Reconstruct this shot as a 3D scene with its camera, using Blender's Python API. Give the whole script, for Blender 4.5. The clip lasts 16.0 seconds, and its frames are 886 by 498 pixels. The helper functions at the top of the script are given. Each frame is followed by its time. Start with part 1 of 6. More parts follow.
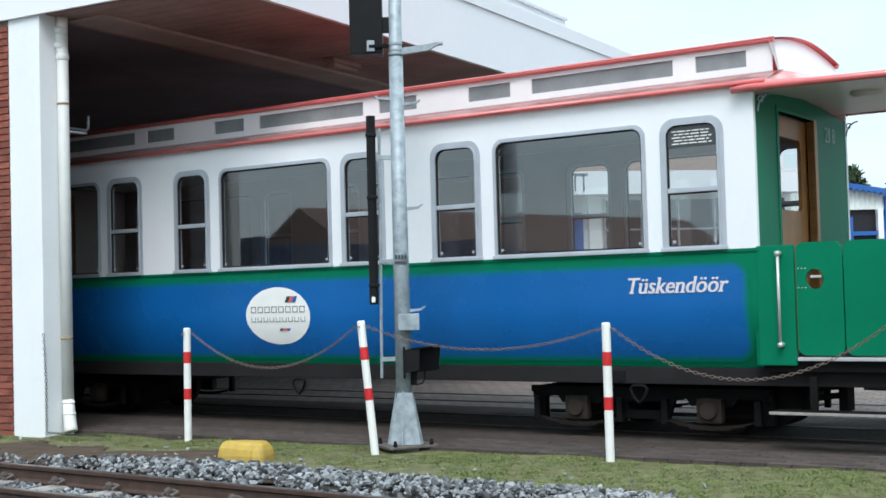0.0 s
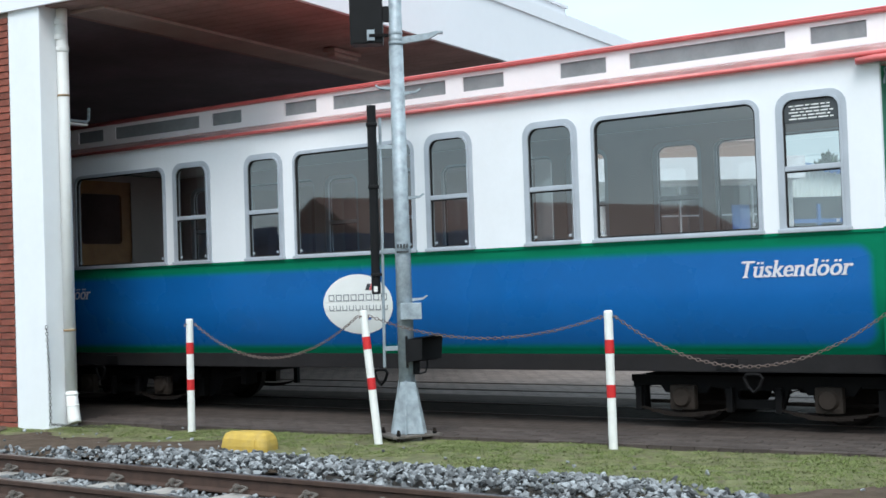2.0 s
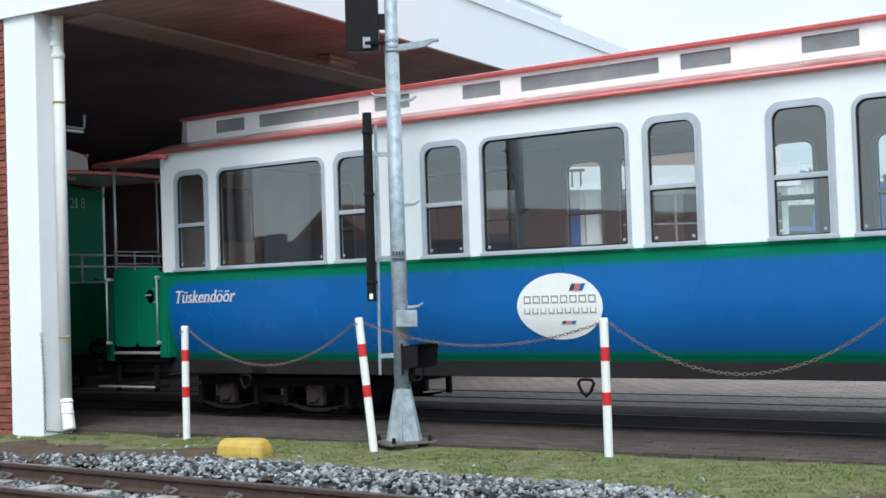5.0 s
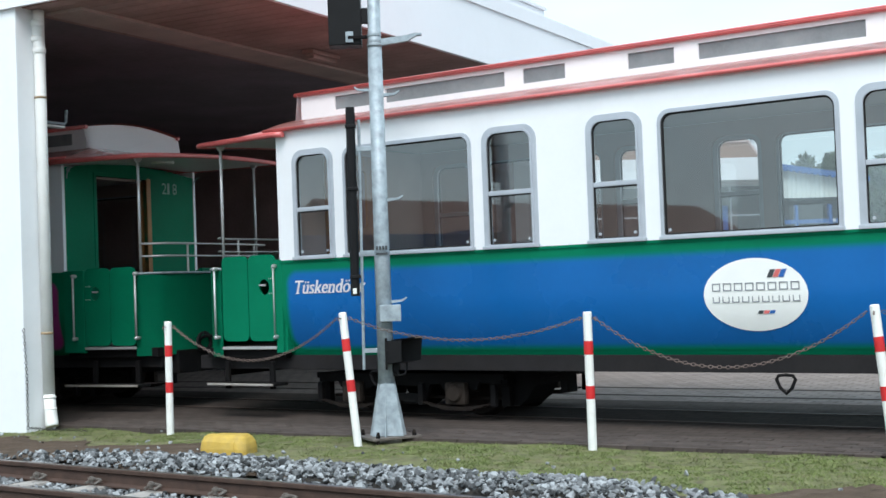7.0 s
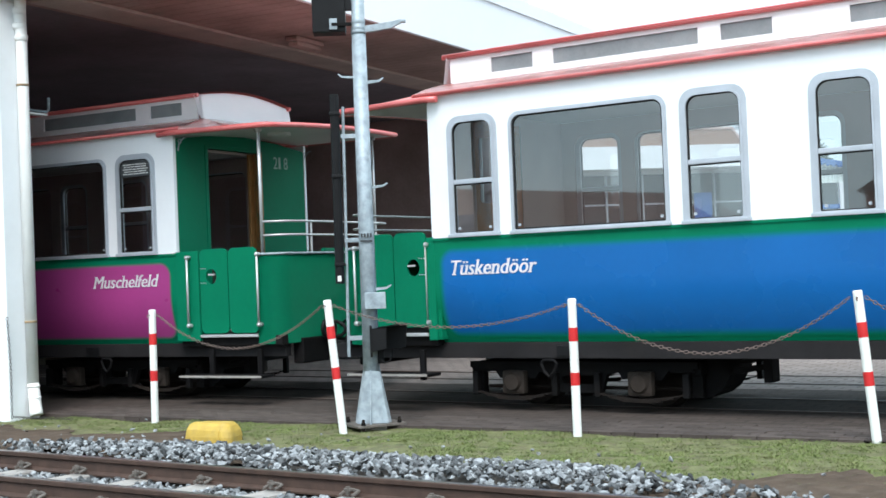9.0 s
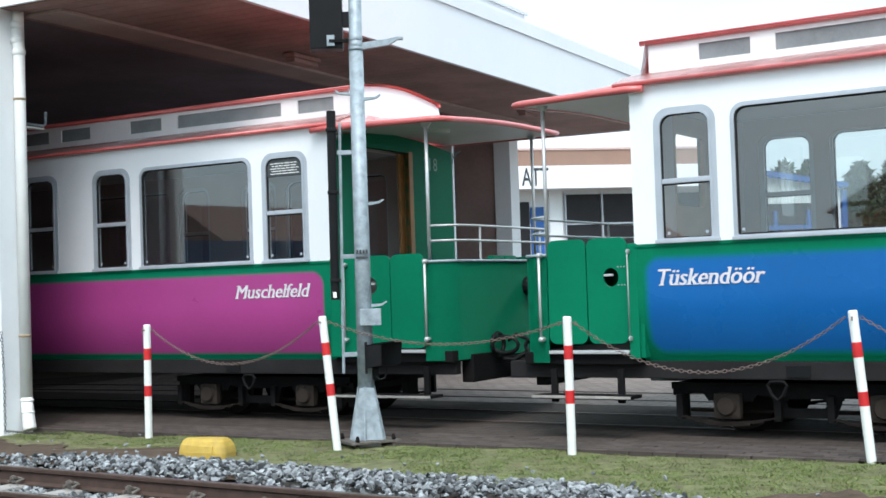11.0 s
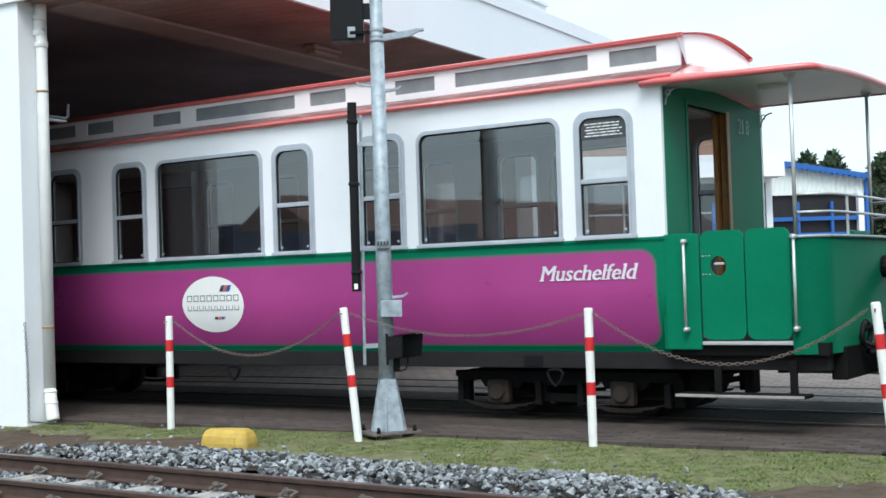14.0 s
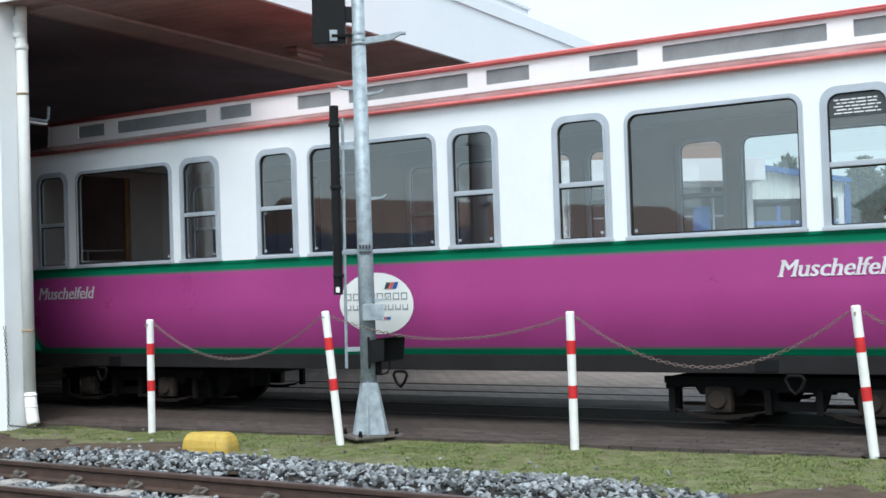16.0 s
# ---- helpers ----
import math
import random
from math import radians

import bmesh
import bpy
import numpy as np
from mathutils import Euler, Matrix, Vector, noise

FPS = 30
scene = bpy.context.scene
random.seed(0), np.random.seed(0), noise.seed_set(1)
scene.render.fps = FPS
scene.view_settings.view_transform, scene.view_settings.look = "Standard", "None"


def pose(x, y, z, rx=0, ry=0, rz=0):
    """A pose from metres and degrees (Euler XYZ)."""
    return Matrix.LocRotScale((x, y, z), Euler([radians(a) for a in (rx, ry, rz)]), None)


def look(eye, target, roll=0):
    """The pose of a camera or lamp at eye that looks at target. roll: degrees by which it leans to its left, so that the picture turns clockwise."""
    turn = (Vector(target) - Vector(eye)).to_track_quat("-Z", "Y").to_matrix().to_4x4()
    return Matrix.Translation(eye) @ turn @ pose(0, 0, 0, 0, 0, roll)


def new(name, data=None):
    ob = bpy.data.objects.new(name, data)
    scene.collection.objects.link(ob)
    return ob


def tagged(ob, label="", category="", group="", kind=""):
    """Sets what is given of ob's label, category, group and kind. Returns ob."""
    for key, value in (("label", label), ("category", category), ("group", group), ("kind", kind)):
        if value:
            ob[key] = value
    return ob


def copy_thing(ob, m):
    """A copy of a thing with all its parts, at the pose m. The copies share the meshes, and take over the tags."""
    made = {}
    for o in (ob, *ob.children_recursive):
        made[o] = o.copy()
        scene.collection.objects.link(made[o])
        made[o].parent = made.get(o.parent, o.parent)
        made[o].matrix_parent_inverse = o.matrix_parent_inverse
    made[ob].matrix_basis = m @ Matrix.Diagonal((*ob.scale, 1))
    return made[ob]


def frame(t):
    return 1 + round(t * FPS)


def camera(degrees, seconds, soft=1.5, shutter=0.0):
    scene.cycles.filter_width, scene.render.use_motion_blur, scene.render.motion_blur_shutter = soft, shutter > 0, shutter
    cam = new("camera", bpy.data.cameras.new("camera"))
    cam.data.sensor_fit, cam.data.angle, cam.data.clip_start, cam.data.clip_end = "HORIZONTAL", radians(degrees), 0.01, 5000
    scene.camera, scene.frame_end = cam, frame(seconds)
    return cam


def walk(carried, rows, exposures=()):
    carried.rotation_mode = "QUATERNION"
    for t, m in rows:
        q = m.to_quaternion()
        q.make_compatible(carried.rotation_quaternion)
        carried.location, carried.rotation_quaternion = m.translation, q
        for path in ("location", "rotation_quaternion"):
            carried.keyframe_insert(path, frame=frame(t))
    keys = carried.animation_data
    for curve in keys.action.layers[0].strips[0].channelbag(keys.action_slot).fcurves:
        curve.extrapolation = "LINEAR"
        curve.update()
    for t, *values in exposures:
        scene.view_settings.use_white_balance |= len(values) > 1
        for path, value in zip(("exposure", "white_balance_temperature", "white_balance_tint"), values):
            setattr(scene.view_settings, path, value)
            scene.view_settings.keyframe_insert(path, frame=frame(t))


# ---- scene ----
PATH = [
    (0.0, pose(0, 0, 1.36, 92.051, 1.550, -0.379)),
    (0.5, pose(0, 0, 1.36, 91.828, 1.721, -0.310)),
    (1.0, pose(0, 0, 1.36, 91.604, 1.897, -0.506)),
    (1.5, pose(0, 0, 1.36, 91.525, 1.908, -0.163)),
    (2.0, pose(0, 0, 1.36, 91.564, 1.972, -0.287)),
    (2.5, pose(0, 0, 1.36, 91.622, 1.706, -0.599)),
    (3.0, pose(0, 0, 1.36, 91.710, 1.477, -0.965)),
    (3.5, pose(0, 0, 1.36, 91.822, 1.432, -1.398)),
    (4.0, pose(0, 0, 1.36, 91.875, 1.479, -1.558)),
    (4.5, pose(0, 0, 1.36, 91.932, 1.841, -1.158)),
    (5.0, pose(0, 0, 1.36, 91.885, 1.918, -0.483)),
    (7.5, pose(0, 0, 1.36, 91.507, 2.070, -1.518)),
    (8.0, pose(0, 0, 1.36, 91.380, 2.001, -1.752)),
    (8.5, pose(0, 0, 1.36, 91.225, 2.125, -1.841)),
    (9.0, pose(0, 0, 1.36, 91.016, 2.302, -1.893)),
    (11.5, pose(0, 0, 1.36, 91.885, 1.758, -2.032)),
    (12.0, pose(0, 0, 1.36, 91.903, 1.664, -1.853)),
    (12.5, pose(0, 0, 1.36, 91.772, 1.697, -1.595)),
    (13.0, pose(0, 0, 1.36, 91.585, 1.817, -1.357)),
    (13.5, pose(0, 0, 1.36, 91.417, 1.944, -1.217)),
    (14.0, pose(0, 0, 1.36, 91.422, 1.886, -1.161)),
    (14.5, pose(0, 0, 1.36, 91.589, 1.753, -1.302)),
    (15.0, pose(0, 0, 1.36, 91.743, 1.511, -1.583)),
    (15.5, pose(0, 0, 1.36, 91.715, 1.627, -1.830)),
    (16.0, pose(0, 0, 1.36, 91.545, 1.877, -1.968)),
]
cam = camera(38.09, 16.0, soft=1.6)
walk(cam, PATH, [(0.0, 0.87), (5.0, 0.93), (7.5, 1.04), (9.0, 1.27), (11.5, 1.06), (14.5, 0.96), (16.0, 0.99)])

# ---- world, sun, exposure ----
world = bpy.data.worlds.new("overcast_sky")
scene.world = world
world.use_nodes = True
wn, wl = world.node_tree.nodes, world.node_tree.links
wn.clear()
w_out = wn.new("ShaderNodeOutputWorld")
w_bg = wn.new("ShaderNodeBackground")
w_sky = wn.new("ShaderNodeTexSky")
w_sky.sky_type = "NISHITA"
w_sky.sun_disc = False
w_sky.sun_elevation = radians(53)
w_sky.sun_rotation = radians(170)
w_sky.air_density, w_sky.dust_density = 1.0, 2.0
w_tc = wn.new("ShaderNodeTexCoord")
w_map = wn.new("ShaderNodeMapping")
w_map.inputs["Scale"].default_value = (1.6, 1.6, 5.0)
w_noise = wn.new("ShaderNodeTexNoise")
w_noise.inputs["Scale"].default_value = 1.3
w_noise.inputs["Detail"].default_value = 5
w_ramp = wn.new("ShaderNodeValToRGB")
w_ramp.color_ramp.elements[0].position = 0.3
w_ramp.color_ramp.elements[0].color = (5.8, 8.3, 9.6, 1)
w_ramp.color_ramp.elements[1].position = 0.65
w_ramp.color_ramp.elements[1].color = (8.1, 9.9, 10.8, 1)
w_mix = wn.new("ShaderNodeMixRGB")
w_mix.inputs[0].default_value = 0.82
wl.new(w_tc.outputs["Generated"], w_map.inputs[0])
wl.new(w_map.outputs[0], w_noise.inputs["Vector"])
wl.new(w_noise.outputs["Fac"], w_ramp.inputs[0])
wl.new(w_sky.outputs[0], w_mix.inputs[1])
wl.new(w_ramp.outputs[0], w_mix.inputs[2])
# an overcast dome is brighter overhead than at the horizon
w_sep = wn.new("ShaderNodeSeparateXYZ")
w_rise = wn.new("ShaderNodeMapRange")
w_rise.inputs["To Min"].default_value, w_rise.inputs["To Max"].default_value = 0.84, 1.22
w_scale = wn.new("ShaderNodeVectorMath")
w_scale.operation = "SCALE"
wl.new(w_tc.outputs["Generated"], w_sep.inputs[0])
wl.new(w_sep.outputs["Z"], w_rise.inputs["Value"])
wl.new(w_mix.outputs[0], w_scale.inputs[0])
wl.new(w_rise.outputs[0], w_scale.inputs["Scale"])
wl.new(w_scale.outputs[0], w_bg.inputs[0])
w_bg.inputs[1].default_value = 0.081
wl.new(w_bg.outputs[0], w_out.inputs[0])

sun_data = bpy.data.lights.new("sun", "SUN")
sun_data.energy, sun_data.angle, sun_data.color = 1.5, radians(30), (1.0, 0.99, 0.985)
sun = new("sun", sun_data)
sun.matrix_world = look((-2, -21, 28), (0, 0, 0))


# ---- materials ----
def material(name, base, rough=0.6, metal=0.0, vary=0.12, scale=6.0, bump=0.0, bump_scale=60.0, dirt=None, dirt_amount=0.0, spec=0.5, coat=0.0):
    """A surface with colour variation at two scales, fine relief and, if wanted, patches of dirt."""
    m = bpy.data.materials.new(name)
    m.use_nodes = True
    n, l = m.node_tree.nodes, m.node_tree.links
    b = n["Principled BSDF"]
    tc = n.new("ShaderNodeTexCoord")
    big = n.new("ShaderNodeTexNoise")
    big.inputs["Scale"].default_value = scale
    big.inputs["Detail"].default_value = 6
    fine = n.new("ShaderNodeTexNoise")
    fine.inputs["Scale"].default_value = scale * 14
    fine.inputs["Detail"].default_value = 4
    for t in (big, fine):
        l.new(tc.outputs["Object"], t.inputs["Vector"])
    add = n.new("ShaderNodeMath")
    add.operation = "MULTIPLY_ADD"
    l.new(fine.outputs["Fac"], add.inputs[0])
    add.inputs[1].default_value = 0.35
    l.new(big.outputs["Fac"], add.inputs[2])
    ramp = n.new("ShaderNodeMapRange")
    ramp.inputs["From Min"].default_value, ramp.inputs["From Max"].default_value = 0.4, 0.95
    ramp.inputs["To Min"].default_value, ramp.inputs["To Max"].default_value = 1 - vary, 1 + vary
    l.new(add.outputs[0], ramp.inputs["Value"])
    mul = n.new("ShaderNodeVectorMath")
    mul.operation = "SCALE"
    mul.inputs[0].default_value = base
    l.new(ramp.outputs[0], mul.inputs["Scale"])
    colour = mul.outputs[0]
    if dirt:
        dn = n.new("ShaderNodeTexNoise")
        dn.inputs["Scale"].default_value = scale * 0.7
        dn.inputs["Detail"].default_value = 9
        dn.inputs["Roughness"].default_value = 0.7
        l.new(tc.outputs["Object"], dn.inputs["Vector"])
        dr = n.new("ShaderNodeMapRange")
        dr.inputs["From Min"].default_value, dr.inputs["From Max"].default_value = 0.5, 0.72
        dr.inputs["To Max"].default_value = dirt_amount
        l.new(dn.outputs["Fac"], dr.inputs["Value"])
        mix = n.new("ShaderNodeMixRGB")
        mix.inputs[2].default_value = (*dirt, 1)
        l.new(dr.outputs[0], mix.inputs[0])
        l.new(colour, mix.inputs[1])
        colour = mix.outputs[0]
    l.new(colour, b.inputs["Base Color"])
    rr = n.new("ShaderNodeMapRange")
    rr.inputs["To Min"].default_value, rr.inputs["To Max"].default_value = max(0.03, rough - 0.08), min(1, rough + 0.08)
    l.new(big.outputs["Fac"], rr.inputs["Value"])
    l.new(rr.outputs[0], b.inputs["Roughness"])
    b.inputs["Metallic"].default_value = metal
    b.inputs["Specular IOR Level"].default_value = spec
    b.inputs["Coat Weight"].default_value = coat
    b.inputs["Coat Roughness"].default_value = 0.12
    if bump:
        bt = n.new("ShaderNodeTexNoise")
        bt.inputs["Scale"].default_value = bump_scale
        bt.inputs["Detail"].default_value = 5
        l.new(tc.outputs["Object"], bt.inputs["Vector"])
        bp = n.new("ShaderNodeBump")
        bp.inputs["Strength"].default_value = bump
        bp.inputs["Distance"].default_value = 0.02
        l.new(bt.outputs["Fac"], bp.inputs["Height"])
        l.new(bp.outputs[0], b.inputs["Normal"])
    return m


def by_piece(m, spread=0.35, island=False):
    """Lets each piece (object, or island of a joined mesh) differ a little in brightness."""
    n, l = m.node_tree.nodes, m.node_tree.links
    b = n["Principled BSDF"]
    link = b.inputs["Base Color"].links[0]
    src = n.new("ShaderNodeNewGeometry") if island else n.new("ShaderNodeObjectInfo")
    mr = n.new("ShaderNodeMapRange")
    mr.inputs["To Min"].default_value, mr.inputs["To Max"].default_value = 1 - spread, 1 + spread
    l.new(src.outputs["Random Per Island" if island else "Random"], mr.inputs["Value"])
    sc = n.new("ShaderNodeVectorMath")
    sc.operation = "SCALE"
    l.new(link.from_socket, sc.inputs[0])
    l.new(mr.outputs[0], sc.inputs["Scale"])
    l.new(sc.outputs[0], b.inputs["Base Color"])
    return m


def glass_material(name, tint, gloss=1.0):
    m = bpy.data.materials.new(name)
    m.use_nodes = True
    n, l = m.node_tree.nodes, m.node_tree.links
    n.clear()
    out = n.new("ShaderNodeOutputMaterial")
    tr = n.new("ShaderNodeBsdfTransparent")
    tr.inputs[0].default_value = (*tint, 1)
    gl = n.new("ShaderNodeBsdfGlossy")
    gl.inputs["Roughness"].default_value = 0.02
    fr = n.new("ShaderNodeLayerWeight")
    fr.inputs["Blend"].default_value = 0.5
    pw = n.new("ShaderNodeMath")
    pw.operation = "POWER"
    pw.inputs[1].default_value = 4.0
    mu = n.new("ShaderNodeMath")
    mu.operation = "MULTIPLY_ADD"
    mu.use_clamp = True
    mu.inputs[1].default_value = 0.85 * gloss
    mu.inputs[2].default_value = 0.185 * gloss
    mx = n.new("ShaderNodeMixShader")
    l.new(fr.outputs["Facing"], pw.inputs[0])
    l.new(pw.outputs[0], mu.inputs[0])
    l.new(mu.outputs[0], mx.inputs[0])
    l.new(tr.outputs[0], mx.inputs[1])
    l.new(gl.outputs[0], mx.inputs[2])
    l.new(mx.outputs[0], out.inputs[0])
    return m


def sprayed(m, edge, x0, x1, z0, z1, r, soft, edge_spec):
    """Fades the paint into the edge colour round a rounded field, as sprayed without a mask."""
    n, l = m.node_tree.nodes, m.node_tree.links
    b = n["Principled BSDF"]
    tc = n.new("ShaderNodeTexCoord")
    xyz = n.new("ShaderNodeSeparateXYZ")
    l.new(tc.outputs["Object"], xyz.inputs[0])

    def math_node(op, a, c, clamp=False):
        k = n.new("ShaderNodeMath")
        k.operation, k.use_clamp = op, clamp
        for i, v in enumerate((a, c)):
            if isinstance(v, (int, float)):
                k.inputs[i].default_value = v
            else:
                l.new(v, k.inputs[i])
        return k.outputs[0]

    past = []
    for axis, lo, hi in (("X", x0, x1), ("Z", z0, z1)):
        off = math_node("SUBTRACT", xyz.outputs[axis], (lo + hi) / 2)
        d = math_node("SUBTRACT", math_node("ABSOLUTE", off, 0), (hi - lo) / 2 - r)
        past.append(math_node("POWER", math_node("MAXIMUM", d, 0), 2))
    dist = math_node("SUBTRACT", math_node("SQRT", math_node("ADD", past[0], past[1]), 0), r)
    mr = n.new("ShaderNodeMapRange")
    mr.interpolation_type = "SMOOTHSTEP"
    mr.inputs["From Min"].default_value, mr.inputs["From Max"].default_value = -soft, 0.0
    l.new(dist, mr.inputs["Value"])
    mix = n.new("ShaderNodeMixRGB")
    l.new(mr.outputs[0], mix.inputs[0])
    l.new(b.inputs["Base Color"].links[0].from_socket, mix.inputs[1])
    mix.inputs[2].default_value = (*edge, 1)
    l.new(mix.outputs[0], b.inputs["Base Color"])
    sp = n.new("ShaderNodeMapRange")
    sp.inputs["To Min"].default_value, sp.inputs["To Max"].default_value = b.inputs["Specular IOR Level"].default_value, edge_spec
    l.new(mr.outputs[0], sp.inputs["Value"])
    l.new(sp.outputs[0], b.inputs["Specular IOR Level"])
    return m


FIELD = (-10.625, -0.085, 0.71, 1.60)     # sprayed colour field on the lower panels: x from, to, z from, to
M_WHITE = material("white_coach_paint", (0.81, 0.82, 0.85), 0.32, vary=0.03, scale=1.5, dirt=(0.55, 0.55, 0.5), dirt_amount=0.12)
M_GREEN = material("green_coach_paint", (0.003, 0.165, 0.085), 0.4, vary=0.1, scale=1.5, dirt=(0.006, 0.12, 0.065), dirt_amount=0.25, spec=0.05)
M_BLUE = sprayed(material("blue_coach_paint", (0.005, 0.112, 0.36), 0.28, vary=0.08, scale=1.2, dirt=(0.008, 0.09, 0.27), dirt_amount=0.25, spec=0.3), (0.003, 0.165, 0.085), *FIELD, 0.17, 0.085, 0.05)
M_PINK = sprayed(material("magenta_coach_paint", (0.36, 0.05, 0.215), 0.3, vary=0.08, scale=1.2, dirt=(0.3, 0.06, 0.19), dirt_amount=0.25, spec=0.3), (0.003, 0.165, 0.085), *FIELD, 0.17, 0.05, 0.05)
M_RED = material("red_roof_paint", (0.64, 0.13, 0.125), 0.35, vary=0.14, scale=3, dirt=(0.66, 0.22, 0.21), dirt_amount=0.4, coat=0.5)
M_ROOF = material("weathered_roof_paint", (0.76, 0.36, 0.34), 0.3, vary=0.12, scale=2, dirt=(0.78, 0.62, 0.6), dirt_amount=0.5, coat=1.0)
M_CLER = material("pale_clerestory_paint", (0.86, 0.82, 0.83), 0.4, vary=0.03, scale=2, coat=0.4)
M_SLIT = material("grey_vent_glass", (0.22, 0.23, 0.24), 0.45, vary=0.2, scale=4, dirt=(0.3, 0.3, 0.3), dirt_amount=0.5)
M_ALU = material("grey_window_frame", (0.45, 0.48, 0.53), 0.4, 0.25, vary=0.1, scale=5)
M_STEEL = material("polished_handrail_steel", (0.55, 0.55, 0.56), 0.35, 0.4, vary=0.08)
M_GALV = material("galvanised_steel", (0.29, 0.34, 0.375), 0.5, 0.15, vary=0.35, scale=14, dirt=(0.43, 0.48, 0.52), dirt_amount=0.7, bump=0.05)
M_BLACK = material("black_plastic", (0.010, 0.010, 0.011), 0.5, vary=0.2, spec=0.15)
M_UNDER = material("dark_underframe", (0.009, 0.0085, 0.009), 0.7, vary=0.25, scale=5, dirt=(0.02, 0.017, 0.015), dirt_amount=0.5, bump=0.1, spec=0.08)
M_SOLE = material("dark_grey_sole_bar", (0.02, 0.0185, 0.0195), 0.75, vary=0.25, scale=4, dirt=(0.026, 0.022, 0.02), dirt_amount=0.5, spec=0.12)
M_RUSTY = material("brake_dust_steel", (0.022, 0.017, 0.015), 0.8, 0.2, vary=0.3, scale=8, dirt=(0.036, 0.026, 0.019), dirt_amount=0.6, bump=0.15, spec=0.15)
M_DUSTY = material("dusty_axle_box_iron", (0.04, 0.031, 0.026), 0.85, 0.1, vary=0.3, scale=8, bump=0.15, spec=0.15)
M_SOFFIT_P = material("platform_ceiling_paint", (0.74, 0.73, 0.71), 0.35, vary=0.08, scale=2)
M_NUMERAL = material("faint_numeral_paint", (0.17, 0.38, 0.29), 0.5, vary=0.1)
M_CONTAINER = material("dull_blue_container_paint", (0.035, 0.07, 0.15), 0.6, vary=0.15)
M_WORD = material("grey_emblem_print", (0.21, 0.22, 0.24), 0.5, vary=0.05)
M_RIM = material("pinkish_roof_rim", (0.50, 0.36, 0.33), 0.6, vary=0.08)
M_INNER = material("coach_inner_lining", (0.42, 0.345, 0.325), 0.6, vary=0.1, scale=2)
M_FLOOR = material("coach_floor", (0.08, 0.08, 0.08), 0.7, vary=0.2)
M_WOOD = material("varnished_door_wood", (0.36, 0.165, 0.06), 0.4, vary=0.25, scale=7, spec=0.25)
M_TEXT = material("white_lettering", (0.82, 0.82, 0.80), 0.45, vary=0.03)
M_LETTER = material("worn_white_lettering", (0.66, 0.64, 0.67), 0.5, vary=0.16, scale=12)
M_DARKTEXT = material("dark_lettering", (0.04, 0.045, 0.05), 0.5, vary=0.05)
M_RUBBER = material("black_rubber", (0.011, 0.011, 0.011), 0.85, vary=0.15)
M_GLASS = glass_material("window_glass", (0.83, 0.86, 0.86))
M_WALL = material("white_render", (0.80, 0.82, 0.84), 0.7, vary=0.04, scale=0.8, dirt=(0.62, 0.63, 0.6), dirt_amount=0.25, bump=0.06)
M_FASCIA = material("white_fascia_sheet", (0.80, 0.80, 0.84), 0.5, vary=0.025, scale=0.5, dirt=(0.66, 0.66, 0.68), dirt_amount=0.2)
M_PIPE = material("white_painted_pipe", (0.82, 0.82, 0.80), 0.4, vary=0.04, scale=5, dirt=(0.5, 0.42, 0.3), dirt_amount=0.14)
M_STAIN = material("rust_stained_joint", (0.42, 0.30, 0.18), 0.7, vary=0.3, scale=12)
M_BRICK = by_piece(material("red_brick", (0.24, 0.068, 0.045), 0.85, vary=0.25, scale=20, bump=0.4, bump_scale=120), 0.3)
M_MORTAR = material("brick_mortar", (0.30, 0.25, 0.22), 0.9, vary=0.15, scale=30, bump=0.3)
M_SOFFIT = material("brown_soffit_boards", (0.34, 0.225, 0.205), 0.75, vary=0.3, scale=1.2, dirt=(0.13, 0.08, 0.07), dirt_amount=0.4, bump=0.08, bump_scale=20)
M_BEAM = material("lintel_beam_paint", (0.42, 0.33, 0.30), 0.7, vary=0.2, scale=2, bump=0.05)
M_DARKWALL = material("sooty_shed_wall", (0.34, 0.235, 0.215), 0.9, vary=0.3, scale=1.0, bump=0.1)
# ceiling boards behind the opening: the shed's gloom is put into their colour
M_CEILDARK = material("darkened_ceiling_boards", (0.18, 0.15, 0.175), 0.9, vary=0.3, scale=0.8, bump=0.1, bump_scale=15)
M_POSTW = material("white_post_paint", (0.80, 0.80, 0.77), 0.5, vary=0.06, scale=9, dirt=(0.5, 0.40, 0.28), dirt_amount=0.3)
M_POSTR = material("red_post_stripe", (0.56, 0.018, 0.02), 0.5, vary=0.1, scale=9)
M_CHAIN = material("rusty_chain", (0.185, 0.135, 0.12), 0.7, 0.4, vary=0.35, scale=40)
M_CHAINDARK = material("dark_iron_chain", (0.04, 0.035, 0.035), 0.6, 0.6, vary=0.3, scale=40)
M_YELLOW = material("worn_yellow_paint", (0.48, 0.32, 0.06), 0.7, vary=0.2, scale=9, dirt=(0.30, 0.22, 0.09), dirt_amount=0.55, bump=0.15)
M_RAIL = material("rusty_rail_steel", (0.075, 0.045, 0.035), 0.75, 0.3, vary=0.3, scale=10, dirt=(0.12, 0.07, 0.05), dirt_amount=0.5, bump=0.1)
M_CLIP = material("worn_clip_steel", (0.15, 0.13, 0.115), 0.6, 0.3, vary=0.4, scale=30)
M_RAILTOP = material("worn_rail_head", (0.23, 0.20, 0.19), 0.38, 0.8, vary=0.2, scale=15)
M_RAILWORN = material("dull_embedded_rail", (0.11, 0.088, 0.078), 0.6, 0.3, vary=0.3, scale=6)
M_SLEEPER = material("concrete_sleeper", (0.33, 0.305, 0.285), 0.9, vary=0.25, scale=9, dirt=(0.2, 0.165, 0.14), dirt_amount=0.6, bump=0.25)
